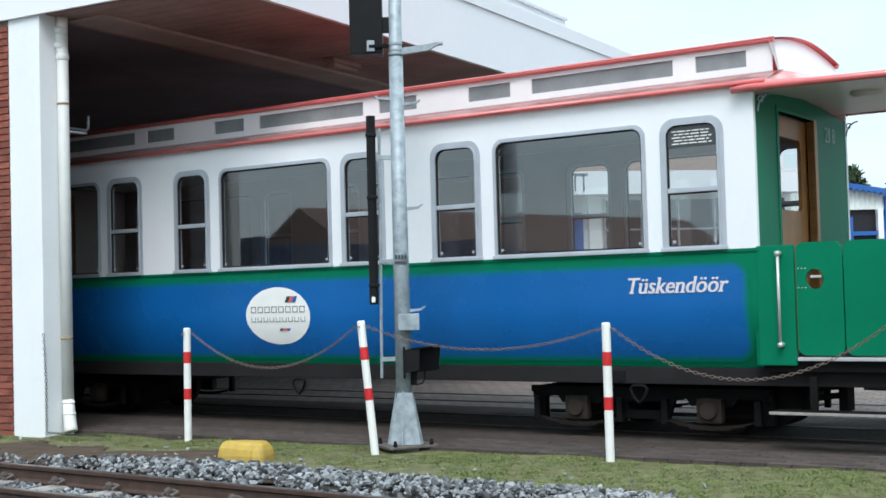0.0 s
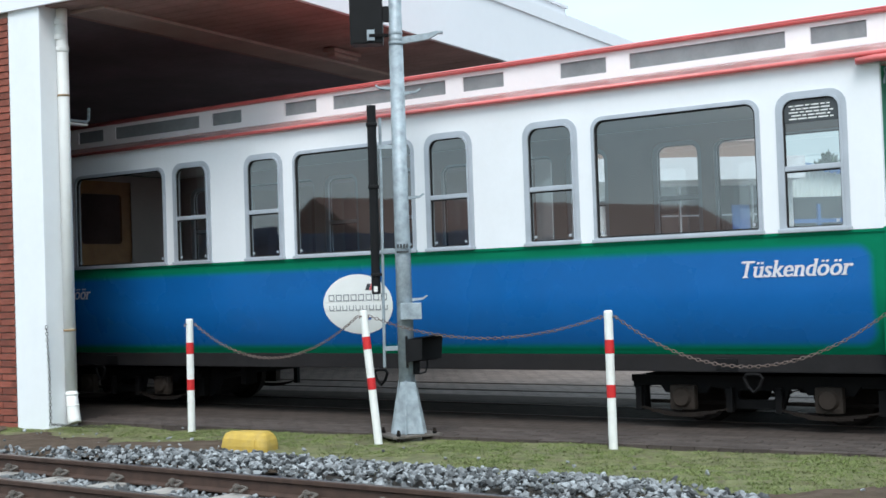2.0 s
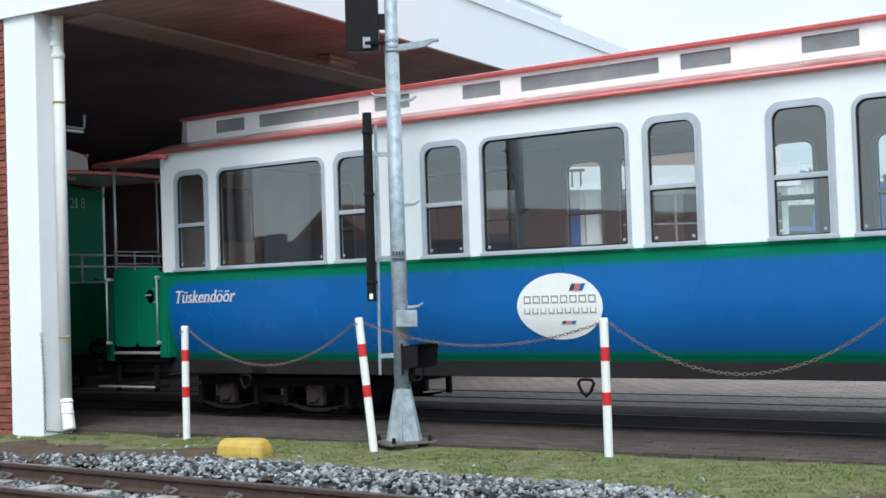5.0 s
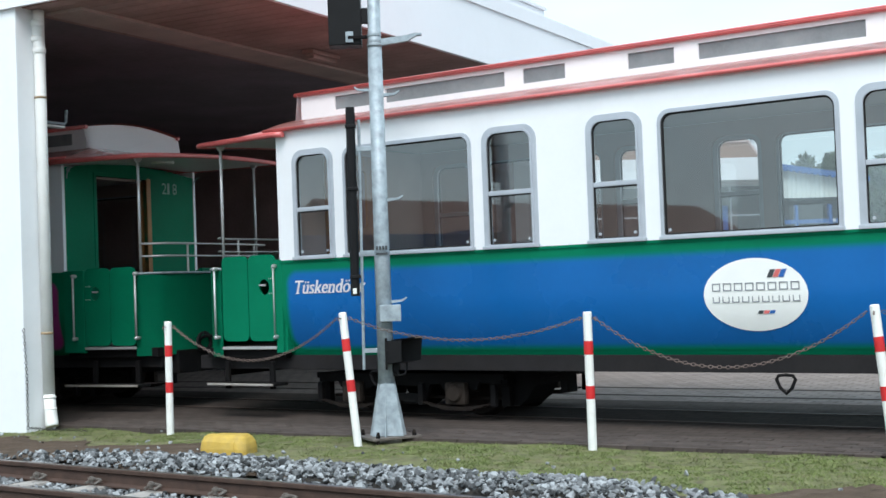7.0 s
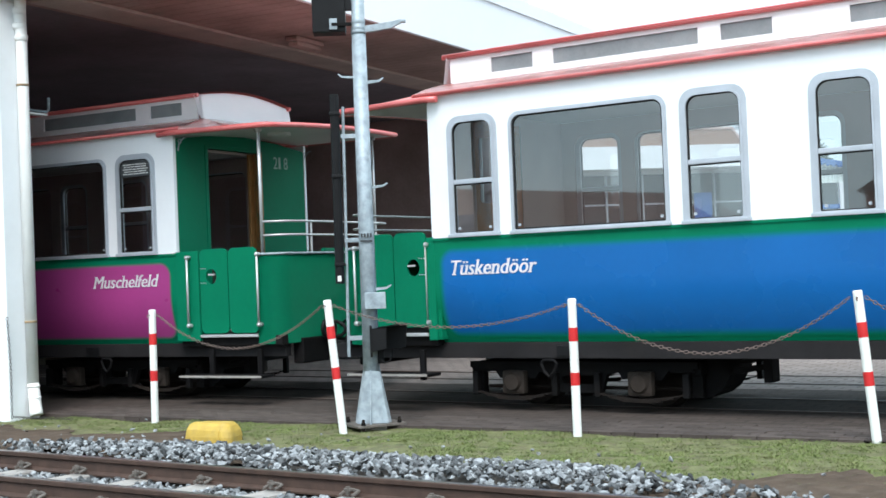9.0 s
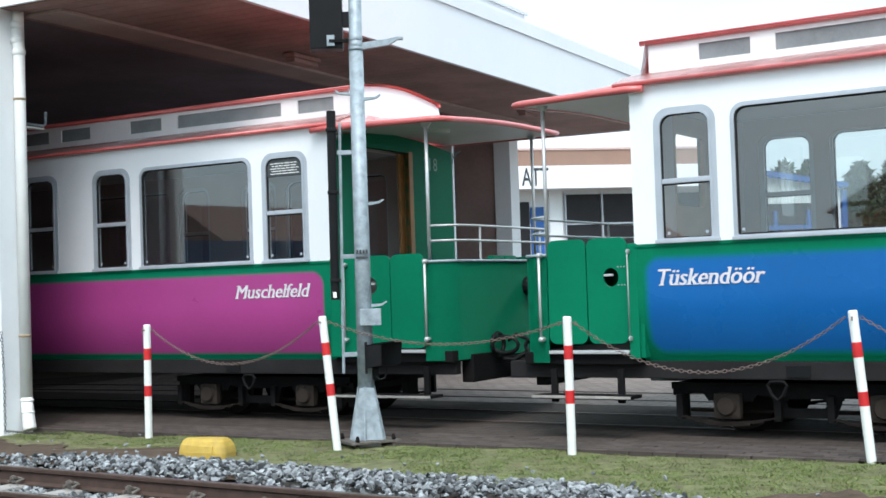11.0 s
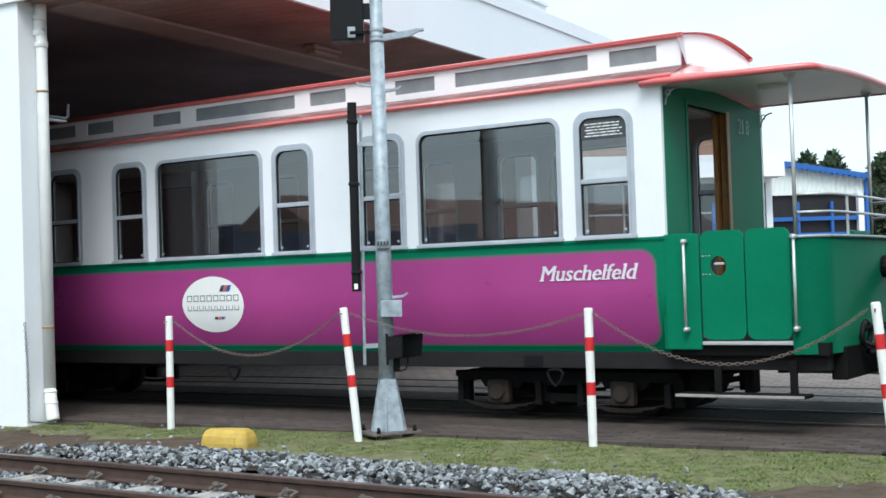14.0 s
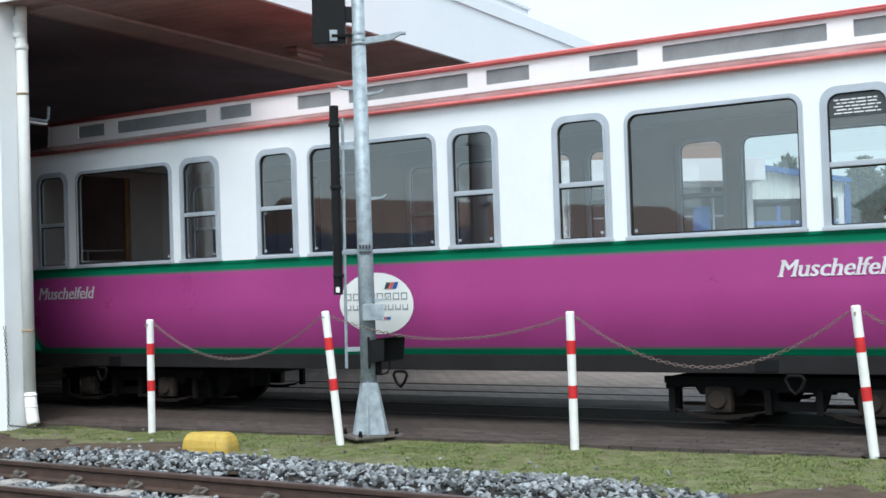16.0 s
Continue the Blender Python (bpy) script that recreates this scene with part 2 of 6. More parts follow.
M_STONE = by_piece(material("grey_ballast_stone", (0.178, 0.186, 0.194), 0.85, vary=0.35, scale=25, bump=0.3, bump_scale=90), 0.95, island=True)
M_PAVE = by_piece(material("grey_brown_paver", (0.080, 0.064, 0.057), 0.9, vary=0.2, scale=14, bump=0.3, bump_scale=150, spec=0.2), 0.2)
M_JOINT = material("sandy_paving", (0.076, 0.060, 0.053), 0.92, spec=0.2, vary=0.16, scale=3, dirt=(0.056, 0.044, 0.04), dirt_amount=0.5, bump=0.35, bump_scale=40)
M_SOIL = material("bare_soil", (0.13, 0.10, 0.07), 0.95, vary=0.35, scale=6, dirt=(0.085, 0.12, 0.03), dirt_amount=0.9, bump=0.5, bump_scale=40)
M_EARTH = material("brown_earth", (0.085, 0.062, 0.047), 0.95, vary=0.35, scale=7, dirt=(0.15, 0.12, 0.095), dirt_amount=0.6, bump=0.6, bump_scale=50, spec=0.1)
# grit coloured extra dark to give the shade in the gaps between stones
M_BED = material("gap_shade_grit", (0.05, 0.043, 0.037), 0.95, vary=0.4, scale=12, bump=0.5, bump_scale=60)
M_TURF = material("mossy_turf", (0.125, 0.128, 0.056), 0.95, vary=0.5, scale=11, dirt=(0.11, 0.08, 0.055), dirt_amount=1.0, bump=0.6, bump_scale=60)
M_GRASS = by_piece(material("short_grass", (0.142, 0.178, 0.056), 0.85, vary=0.3, scale=2.5, dirt=(0.165, 0.142, 0.07), dirt_amount=0.8), 0.2, island=True)
M_BROWNBAND = material("brown_roof_edge", (0.25, 0.15, 0.11), 0.7, vary=0.1, scale=1)
M_TILES = material("dull_roof_tiles", (0.15, 0.085, 0.07), 0.8, vary=0.25, scale=2.0)
M_OFFICE_GLASS = material("dark_window_panes", (0.024, 0.023, 0.026), 0.4, vary=0.25, scale=1.0, spec=0.2)
M_BLUETRIM = material("blue_trim_paint", (0.016, 0.105, 0.36), 0.45, vary=0.08)
M_SHEDWHITE = material("corrugated_white_sheet", (0.70, 0.74, 0.72), 0.5, vary=0.05, scale=0.6)
M_LEAF = by_piece(material("pine_needles", (0.035, 0.062, 0.026), 0.8, vary=0.3, scale=2), 0.5, island=True)
M_BARK = material("pine_bark", (0.11, 0.07, 0.05), 0.9, vary=0.3, scale=10, bump=0.4)
M_LABEL = material("dark_window_label", (0.05, 0.055, 0.06), 0.4, vary=0.05)
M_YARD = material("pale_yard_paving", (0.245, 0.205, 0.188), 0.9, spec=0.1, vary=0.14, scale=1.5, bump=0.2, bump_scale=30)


def block_courses(m, angle, dark):
    """Courses of small paving blocks with darker joints, for a paved surface far off."""
    n, l = m.node_tree.nodes, m.node_tree.links
    b = n["Principled BSDF"]
    tc, mp, br = n.new("ShaderNodeTexCoord"), n.new("ShaderNodeMapping"), n.new("ShaderNodeTexBrick")
    mp.inputs["Rotation"].default_value = (0, 0, angle)
    br.inputs["Scale"].default_value = 1.0
    br.inputs["Brick Width"].default_value, br.inputs["Row Height"].default_value = 0.24, 0.16
    br.inputs["Mortar Size"].default_value = 0.014
    br.inputs["Color1"].default_value, br.inputs["Color2"].default_value = (1, 1, 1, 1), (0.78, 0.77, 0.76, 1)
    br.inputs["Mortar"].default_value = (dark, dark, dark, 1)
    mul = n.new("ShaderNodeMixRGB")
    mul.blend_type = "MULTIPLY"
    mul.inputs[0].default_value = 1.0
    l.new(tc.outputs["Object"], mp.inputs[0])
    l.new(mp.outputs[0], br.inputs["Vector"])
    l.new(b.inputs["Base Color"].links[0].from_socket, mul.inputs[1])
    l.new(br.outputs["Color"], mul.inputs[2])
    l.new(mul.outputs[0], b.inputs["Base Color"])


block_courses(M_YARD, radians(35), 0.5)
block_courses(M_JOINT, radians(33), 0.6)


# ---- mesh helpers ----
def part(name, bm, mat, parent=None, label="", smooth=False, at=None):
    me = bpy.data.meshes.new(name)
    bmesh.ops.recalc_face_normals(bm, faces=bm.faces)
    bm.to_mesh(me)
    bm.free()
    mats = mat if isinstance(mat, (list, tuple)) else [mat]
    for mm in mats:
        me.materials.append(mm)
    if smooth:
        for p in me.polygons:
            p.use_smooth = len(p.vertices) <= 4
    ob = new(name, me)
    if parent:
        ob.parent = parent
    if at is not None:
        ob.matrix_basis = at
    if label:
        tagged(ob, label)
    return ob


def add_box(bm, x0, x1, y0, y1, z0, z1, bevel=0.0, m=None, mat=0):
    vs = [bm.verts.new((x, y, z)) for x in (x0, x1) for y in (y0, y1) for z in (z0, z1)]
    fs = [bm.faces.new([vs[i] for i in f]) for f in ((0, 1, 3, 2), (4, 6, 7, 5), (0, 4, 5, 1), (2, 3, 7, 6), (0, 2, 6, 4), (1, 5, 7, 3))]
    for f in fs:
        f.material_index = mat
    if bevel:
        es = list({e for f in fs for e in f.edges})
        r = bmesh.ops.bevel(bm, geom=es, offset=bevel, segments=2, affect="EDGES", profile=0.7)
        vs = list({v for f in r["faces"] for v in f.verts} | {v for v in vs if v.is_valid})
        for f in r["faces"]:
            f.material_index = mat
    if m is not None:
        bmesh.ops.transform(bm, matrix=m, verts=vs)
    return vs


def box(x0, x1, y0, y1, z0, z1, bevel=0.0, m=None):
    bm = bmesh.new()
    add_box(bm, x0, x1, y0, y1, z0, z1, bevel, m)
    return bm


def add_tube(bm, points, r, seg=10, caps=True):
    """A round bar through the points; r is one radius or one a point."""
    rs = r if isinstance(r, (list, tuple)) else [r] * len(points)
    ps = [Vector(p) for p in points]
    rings = []
    side = None
    for i, p in enumerate(ps):
        d = (ps[min(i + 1, len(ps) - 1)] - ps[max(i - 1, 0)]).normalized()
        if side is None:
            side = d.cross(Vector((0, 0, 1)) if abs(d.z) < 0.9 else Vector((1, 0, 0))).normalized()
        side = (side - d * side.dot(d)).normalized()
        up = d.cross(side)
        rings.append([bm.verts.new(p + (side * math.cos(2 * math.pi * k / seg) + up * math.sin(2 * math.pi * k / seg)) * rs[i]) for k in range(seg)])
    for a, b in zip(rings, rings[1:]):
        for k in range(seg):
            bm.faces.new((a[k], a[(k + 1) % seg], b[(k + 1) % seg], b[k]))
    if caps:
        bm.faces.new(rings[0])
        bm.faces.new(rings[-1])
    return bm


def tube(points, r, seg=10):
    return add_tube(bmesh.new(), points, r, seg)


def rounded(x0, x1, z0, z1, r, n=5):
    """Corners of a rounded rectangle, anticlockwise."""
    out = []
    for cx, cz, a0 in ((x1 - r, z1 - r, 0), (x0 + r, z1 - r, 90), (x0 + r, z0 + r, 180), (x1 - r, z0 + r, 270)):
        for k in range(n + 1):
            a = radians(a0 + 90 * k / n)
            out.append((cx + r * math.cos(a), cz + r * math.sin(a)))
    return out


def arched(x0, x1, z0, z1, r, foot=0.012, n=5):
    """Like rounded(), with rounding r at the head and nearly square feet."""
    out = []
    for cx, cz, q, a0 in ((x1 - r, z1 - r, r, 0), (x0 + r, z1 - r, r, 90), (x0 + foot, z0 + foot, foot, 180), (x1 - foot, z0 + foot, foot, 270)):
        steps = n if q > 0.03 else 2
        for k in range(steps + 1):
            a = radians(a0 + 90 * k / steps)
            out.append((cx + q * math.cos(a), cz + q * math.sin(a)))
    return out


def plate(outline, holes, y0, y1):
    """A flat plate in the x-z plane, between y0 and y1, with holes through it."""
    bm = bmesh.new()
    for loop in (outline, *holes):
        vs = [bm.verts.new((x, y0, z)) for x, z in loop]
        for a, b in zip(vs, vs[1:] + vs[:1]):
            bm.edges.new((a, b))
    bmesh.ops.triangle_fill(bm, use_beauty=True, use_dissolve=False, edges=bm.edges[:])
    if y1 != y0:
        r = bmesh.ops.extrude_face_region(bm, geom=bm.faces[:])
        bmesh.ops.translate(bm, vec=(0, y1 - y0, 0), verts=[v for v in r["geom"] if isinstance(v, bmesh.types.BMVert)])
    return bm


def text_mesh(body, size_x, size_z, shear=0.0, bold=0.0, squeeze=None):
    """The lettering as a bmesh in the x-z plane, fitted into size_x by size_z from the origin."""
    cu = bpy.data.curves.new("lettering", "FONT")
    cu.body, cu.size, cu.shear, cu.offset = body, 1.0, shear, bold
    cu.resolution_u = 3
    ob = new("lettering", cu)
    dg = bpy.context.evaluated_depsgraph_get()
    me = bpy.data.meshes.new_from_object(ob.evaluated_get(dg))
    bpy.data.objects.remove(ob)
    bm = bmesh.new()
    bm.from_mesh(me)
    bpy.data.meshes.remove(me)
    xs, ys = [v.co.x for v in bm.verts], [v.co.y for v in bm.verts]
    for v in bm.verts:
        v.co = Vector(((v.co.x - min(xs)) / (max(xs) - min(xs)) * size_x, 0, (v.co.y - min(ys)) / (max(ys) - min(ys)) * size_z))
    return bm


def add_serifs(bm):
    """Flat feet under the stems and a short flag at the head of each stem."""
    marks = []
    for e in bm.edges:
        a, b = e.verts
        if not e.is_boundary or abs(a.co.z - b.co.z) > 1e-4:
            continue
        x0, x1, z = min(a.co.x, b.co.x), max(a.co.x, b.co.x), a.co.z
        if 0.012 < x1 - x0 < 0.055:
            marks.append((x0, x1, z, e.link_faces[0].calc_center_median().z > z))
    for i, (x0, x1, z, foot) in enumerate(marks):
        if foot and z > 0.02:
            continue
        h = 0.011
        if foot:
            pts = [(x0 - 0.012, z), (x1 + 0.014, z), (x1 + 0.008, z + h), (x0 - 0.004, z + h)]
        else:
            pts = [(x0 - 0.014, z - h * 0.9), (x0 + 0.004, z - h * 1.4), (x1, z), (x0 + 0.002, z), (x0 - 0.011, z - h * 0.3)]
        bm.faces.new([bm.verts.new((x, -0.0009 - 0.00009 * i, zz)) for x, zz in pts])
    return bm


def empty(name, label, category, group="", at=None):
    ob = tagged(new(name), label, category, group)
    if at is not None:
        ob.matrix_basis = at
    return ob


# ---- ground ----
def band(name, line_a, line_b, z, mat, label="", n=60, rough=0.0, parent=None, m_extra=0):
    """A strip of ground between two straight plan lines."""
    bm = bmesh.new()
    rows_v = []
    for i in range(n + 1):
        t = i / n
        a = Vector(line_a[0]).lerp(Vector(line_a[1]), t)
        b = Vector(line_b[0]).lerp(Vector(line_b[1]), t)
        row = []
        for j in range(m_extra + 2):
            p = a.lerp(b, j / (m_extra + 1))
            h = rough * noise.noise(Vector((p.x * 1.3, p.y * 1.3, 0.3))) + rough * 0.5 * noise.noise(Vector((p.x * 6, p.y * 6, 2)))
            row.append(bm.verts.new((p.x, p.y, z + h)))
        rows_v.append(row)
    for r0, r1 in zip(rows_v, rows_v[1:]):
        for j in range(m_extra + 1):
            bm.faces.new((r0[j], r0[j + 1], r1[j + 1], r1[j]))
    return tagged(part(name, bm, mat, parent), label or name.replace("_", " "), kind="structure")


bm = bmesh.new()
bmesh.ops.create_grid(bm, x_segments=40, y_segments=40, size=1500)
bmesh.ops.translate(bm, vec=(0, 0, -0.16), verts=bm.verts)
tagged(part("ground", bm, M_SOIL), "bare sandy soil of the railway yard", kind="structure")

EDGE = ((-12.0, 19.3), (14.4, 2.26))    # front edge of the paving along the grass
DIRE = (Vector(EDGE[1]) - Vector(EDGE[0])).normalized()
# near track: direction and the normal offset of its two rails
DT = Vector((0.804, -0.595))
NT = Vector((0.595, 0.804))


def near(s, off_n, z=0.0):
    p = DT * s + NT * off_n
    return Vector((p.x, p.y, z))


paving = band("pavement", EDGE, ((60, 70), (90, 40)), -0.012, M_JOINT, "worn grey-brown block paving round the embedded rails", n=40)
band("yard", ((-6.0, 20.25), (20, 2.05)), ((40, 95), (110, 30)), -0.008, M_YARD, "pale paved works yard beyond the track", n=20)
band("grass_verge", [near(-24, 7.35).xy, near(2, 7.35).xy], EDGE, -0.035, M_TURF, "thin mossy grass verge with bare patches", n=160, rough=0.035, m_extra=14)


def bare_strip(s0, s1, o0, o1):
    """Bare brown soil between the ballast and the grass, with ragged long edges."""
    bm = bmesh.new()
    prev = None
    n = int((s1 - s0) / 0.035)
    for i in range(n + 1):
        s = s0 + (s1 - s0) * i / n
        taper = min(1.0, i / (0.25 * n), (n - i) / (0.25 * n))
        hi = o0 + (o1 - o0) * taper * (0.75 + 0.5 * noise.noise(Vector((s * 1.1, 5, 0)))) + 0.14 * noise.noise(Vector((s * 5, 2, 0))) + 0.09 * noise.noise(Vector((s * 17, 4, 0)))
        row = []
        for j in range(9):
            p = near(s, o0 + max(hi - o0, 0.02) * j / 8)
            h = 0.035 * noise.noise(Vector((p.x * 1.3, p.y * 1.3, 0.3))) + 0.0175 * noise.noise(Vector((p.x * 6, p.y * 6, 2)))
            row.append(bm.verts.new((p.x, p.y, -0.020 + h)))
        if prev:
            for j in range(8):
                bm.faces.new((prev[j], prev[j + 1], row[j + 1], row[j]))
        prev = row
    tagged(part("bare_soil", bm, M_EARTH), "bare brown soil between ballast and grass", kind="structure")


bare_strip(-15.0, -6.4, 7.0, 8.5)
bare_strip(-4.2, 2.5, 7.0, 8.7)


def ballast_bed():
    bm = bmesh.new()
    prof = ((2.0, -0.12), (3.6, -0.12), (4.6, -0.12), (5.3, -0.15), (6.68, -0.15), (7.0, -0.05), (7.5, -0.03), (7.9, -0.09))
    prev = None
    for i in range(61):
        s = -22 + 30 * i / 60
        row = [bm.verts.new(near(s, o, z)) for o, z in prof]
        if prev:
            for j in range(len(prof) - 1):
                bm.faces.new((prev[j], prev[j + 1], row[j + 1], row[j]))
        prev = row
    return tagged(part("ballast_bed", bm, M_BED), "gritty bed under the loose ballast, darkened for the shade between stones", kind="structure")


ballast_bed()


def stone_shapes(count):
    """Angular crushed stones: hulls of a few random points."""
    shapes = []
    for k in range(count):
        b = bmesh.new()
        sx, sy, sz = random.uniform(0.8, 1.35), random.uniform(0.65, 1.0), random.uniform(0.5, 0.85)
        for _ in range(13):
            d = Vector((random.gauss(0, 1), random.gauss(0, 1), random.gauss(0, 1))).normalized() * random.uniform(0.85, 1.1)
            b.verts.new((d.x * sx, d.y * sy, d.z * sz))
        r = bmesh.ops.convex_hull(b, input=b.verts[:])
        inner = [v for v in b.verts if not v.link_faces]
        bmesh.ops.delete(b, geom=inner, context="VERTS")
        b.verts.index_update()
        shapes.append(([v.co.copy() for v in b.verts], [[v.index for v in f.verts] for f in b.faces]))
        b.free()
    return shapes


def scatter(name, places, shapes, mat, label):
    verts, faces = [], []
    for p, r in places:
        vs, fs = random.choice(shapes)
        rot = Euler((random.uniform(-0.7, 0.7), random.uniform(-0.7, 0.7), random.uniform(0, 6.28))).to_matrix()
        base = len(verts)
        verts += [p + rot @ (v * r) for v in vs]
        faces += [[base + i for i in f] for f in fs]
    me = bpy.data.meshes.new(name)
    me.from_pydata(verts, [], faces)
    me.materials.append(mat)
    return tagged(new(name, me), label, kind="stuff")


def ballast():
    places = []
    for _ in range(40000):
        s = random.uniform(-13.0, 0.5)
        o = random.uniform(4.4, 7.9)
        wig = 0.28 * noise.noise(Vector((s * 0.8, 3.3, 0))) + 0.12 * noise.noise(Vector((s * 3, 1.3, 0)))
        limit = 7.03 + 0.77 * max(0.0, min(1.0, (s + 10) / 2.4)) - 0.8 * max(0.0, min(1.0, (s + 4.2) / 2)) + 0.5 * wig
        if o > limit or (abs(o - 6.72) < 0.075) or (abs(o - 5.82) < 0.075):
            continue
        if o > limit - 0.25 and random.random() < 0.45:
            continue
        # sleepers stay partly clear between the rails
        if 5.2 < o < 7.0 and abs(((s + 0.3) % 0.68) - 0.34) < 0.12 and random.random() < 0.85:
            continue
        crown = 0.0 if o > 6.8 else -0.105
        z = -0.042 + crown + (0.055 * min(1.0, (o - 6.85) / 0.2) if o > 6.85 else 0.0) - max(0, o - 7.45) * 0.12 + random.uniform(-0.015, 0.03)
        places.append((near(s, o, z), random.choice((0.015, 0.02, 0.024, 0.027, 0.03, 0.036))))
    for _ in range(70):
        s, o = random.uniform(-12, 0), random.gauss(8.05, 0.35)
        places.append((near(s, o, -0.01), random.choice((0.012, 0.018, 0.025))))
    return scatter("ballast", places, stone_shapes(40), M_STONE, "loose grey crushed-stone ballast")


ballast()


def rail_profile():
    return [(-0.055, -0.14), (0.055, -0.14), (0.055, -0.128), (0.012, -0.112), (0.009, -0.045), (0.03, -0.032), (0.032, -0.006), (0.026, 0.0), (-0.026, 0.0), (-0.032, -0.006), (-0.03, -0.032), (-0.009, -0.045), (-0.012, -0.112), (-0.055, -0.128)]


def straight_rail(off_n):
    thing = empty("rail", "rusty steel rail on the ballasted track", "rail", "rails of the near track")
    bm = bmesh.new()
    ends = []
    for s in (-30, 14):
        ends.append([bm.verts.new(near(s, off_n + a, b + 0.02)) for a, b in rail_profile()])
    k = len(ends[0])
    for i in range(k):
        f = bm.faces.new((ends[0][i], ends[0][(i + 1) % k], ends[1][(i + 1) % k], ends[1][i]))
        if i == 7:
            f.material_index = 1
    bm.faces.new(ends[0])
    bm.faces.new(ends[1])
    part("rail_bar", bm, [M_RAIL, M_RAILTOP], thing)
    for i in range(-20, 3):
        s = i * 0.68 + 0.04
        for side in (-1, 1):
            b = bmesh.new()
            c = near(s, off_n + side * 0.105, -0.09)
            add_tube(b, [c, c + Vector((0, 0, 0.055))], 0.017, 6)
            add_tube(b, [c + Vector((0, 0, 0.03)), c + Vector((0, 0, 0.045))], 0.03, 6)
            t3 = Vector((DT.x, DT.y, 0))
            n3 = Vector((NT.x, NT.y, 0)) * side
            add_tube(b, [c - t3 * 0.05 + n3 * 0.02, c - t3 * 0.055 - n3 * 0.05 + Vector((0, 0, 0.02)), c - n3 * 0.06 + Vector((0, 0, 0.025)), c + t3 * 0.055 - n3 * 0.05 + Vector((0, 0, 0.02)), c + t3 * 0.05 + n3 * 0.02], 0.012, 6)
            part("rail_clip", b, M_CLIP, thing)


straight_rail(6.72)
straight_rail(5.80)


def sleepers():
    b = box(-0.11, 0.11, -0.85, 0.85, -0.3, -0.125, 0.02)
    first = tagged(part("sleeper", b, M_SLEEPER), "weathered concrete sleeper half buried in ballast", "sleeper", "sleepers of the near track")
    ang = math.degrees(math.atan2(DT.y, DT.x))
    for i in range(-20, 3):
        p = near(i * 0.68 + 0.04, 6.26)
        m = pose(p.x, p.y, 0.012, 0, 0, ang)
        if i == -20:
            first.matrix_basis = m
        else:
            copy_thing(first, m)


sleepers()


# ---- the track that the coaches run on ----
COACH_W = 2.62


def track_points(lateral):
    """Plan points along the coaches' track, at a distance behind their near side."""
    ctrl = [(-30, 30.1, -28.2), (-10, 18.98, -28.2), (-4.2, 15.78, -28.2), (-2, 14.18, -31.0), (0, 12.744, -32.9), (3, 10.62, -34.8), (6, 8.515, -35.5), (9, 6.4, -35.2), (11.5, 4.61, -34.4), (30, -8.5, -35.0)]
    return [Vector((x - lateral * math.sin(radians(h)), y + lateral * math.cos(radians(h)), 0)) for x, y, h in ctrl]


def embedded_rail(lateral):
    thing = empty("embedded_rail", "worn steel rail let into the block paving", "rail", "rails in the paving")
    pts = track_points(lateral)
    bm = bmesh.new()
    groove = bmesh.new()
    prev = pg = None
    for i, p in enumerate(pts):
        d = (pts[min(i + 1, len(pts) - 1)] - pts[max(i - 1, 0)]).normalized()
        sd = Vector((-d.y, d.x, 0))
        row = [bm.verts.new(p + sd * a + Vector((0, 0, b))) for a, b in ((-0.03, -0.1), (-0.03, -0.004), (-0.025, 0.0), (0.025, 0.0), (0.03, -0.004), (0.03, -0.1))]
        gr = [groove.verts.new(p + sd * a + Vector((0, 0, b))) for a, b in ((-0.085, -0.007), (-0.034, -0.007), (0.034, -0.007), (0.05, -0.007))]
        if prev:
            for j in range(5):
                f = bm.faces.new((prev[j], prev[j + 1], row[j + 1], row[j]))
                f.material_index = 1 if j == 2 else 0
            for j in (0, 2):
                groove.faces.new((pg[j], pg[j + 1], gr[j + 1], gr[j]))
        prev, pg = row, gr
    part("rail_bar", bm, [M_RAIL, M_RAILWORN], thing)
    # no groove is cut: flat black strips on the paving give its shade
    part("groove_shade", groove, M_RUBBER, thing, "flat black strips for the shade in the flange groove")


embedded_rail(COACH_W / 2 - 0.475)
embedded_rail(COACH_W / 2 + 0.475)
embedded_rail(3.3)
embedded_rail(4.22)

# ---- shed ----
SHED = pose(-4.587, 13.978, 0, 0, 0, -29.9)   # local x: out of the shed along the track, y: across it


def shed_part(name, bm, mat, label, parent=None):
    ob = part(name, bm, mat, parent, at=SHED if parent is None else None)
    return tagged(ob, label, kind="structure") if parent is None else ob


Z_SOF = 4.52
shed_part("wall_left", box(-30, -0.0, 0.03, 0.30, -0.2, Z_SOF), M_MORTAR, "red brick side wall of the engine shed")
wall_left = bpy.data.objects["wall_left"]
shed_part("column_left", box(0.0, 0.47, 0.0, 0.42, -0.15, Z_SOF, 0.012), M_WALL, "white rendered corner pier of the shed")
shed_part("column_right", box(0.15, 0.5, 12.95, 13.35, -0.15, Z_SOF, 0.012), M_WALL, "white rendered pier at the far side of the opening")
shed_part("wall_right", box(-30, 0.15, 13.0, 13.3, -0.2, Z_SOF), M_DARKWALL, "dark far side wall inside the shed")
shed_part("wall_back", box(-30.3, -30, 0, 13.4, -0.2, Z_SOF), M_DARKWALL, "dark rear wall of the shed")
shed_part("wall_inner_left", box(-30, -0.02, 0.305, 0.36, -0.2, Z_SOF - 0.01), M_DARKWALL, "sooty inner face of the side wall")
bm = box(0.3, 2.80, 0.0, 15.3, Z_SOF + 0.005, Z_SOF + 0.12)
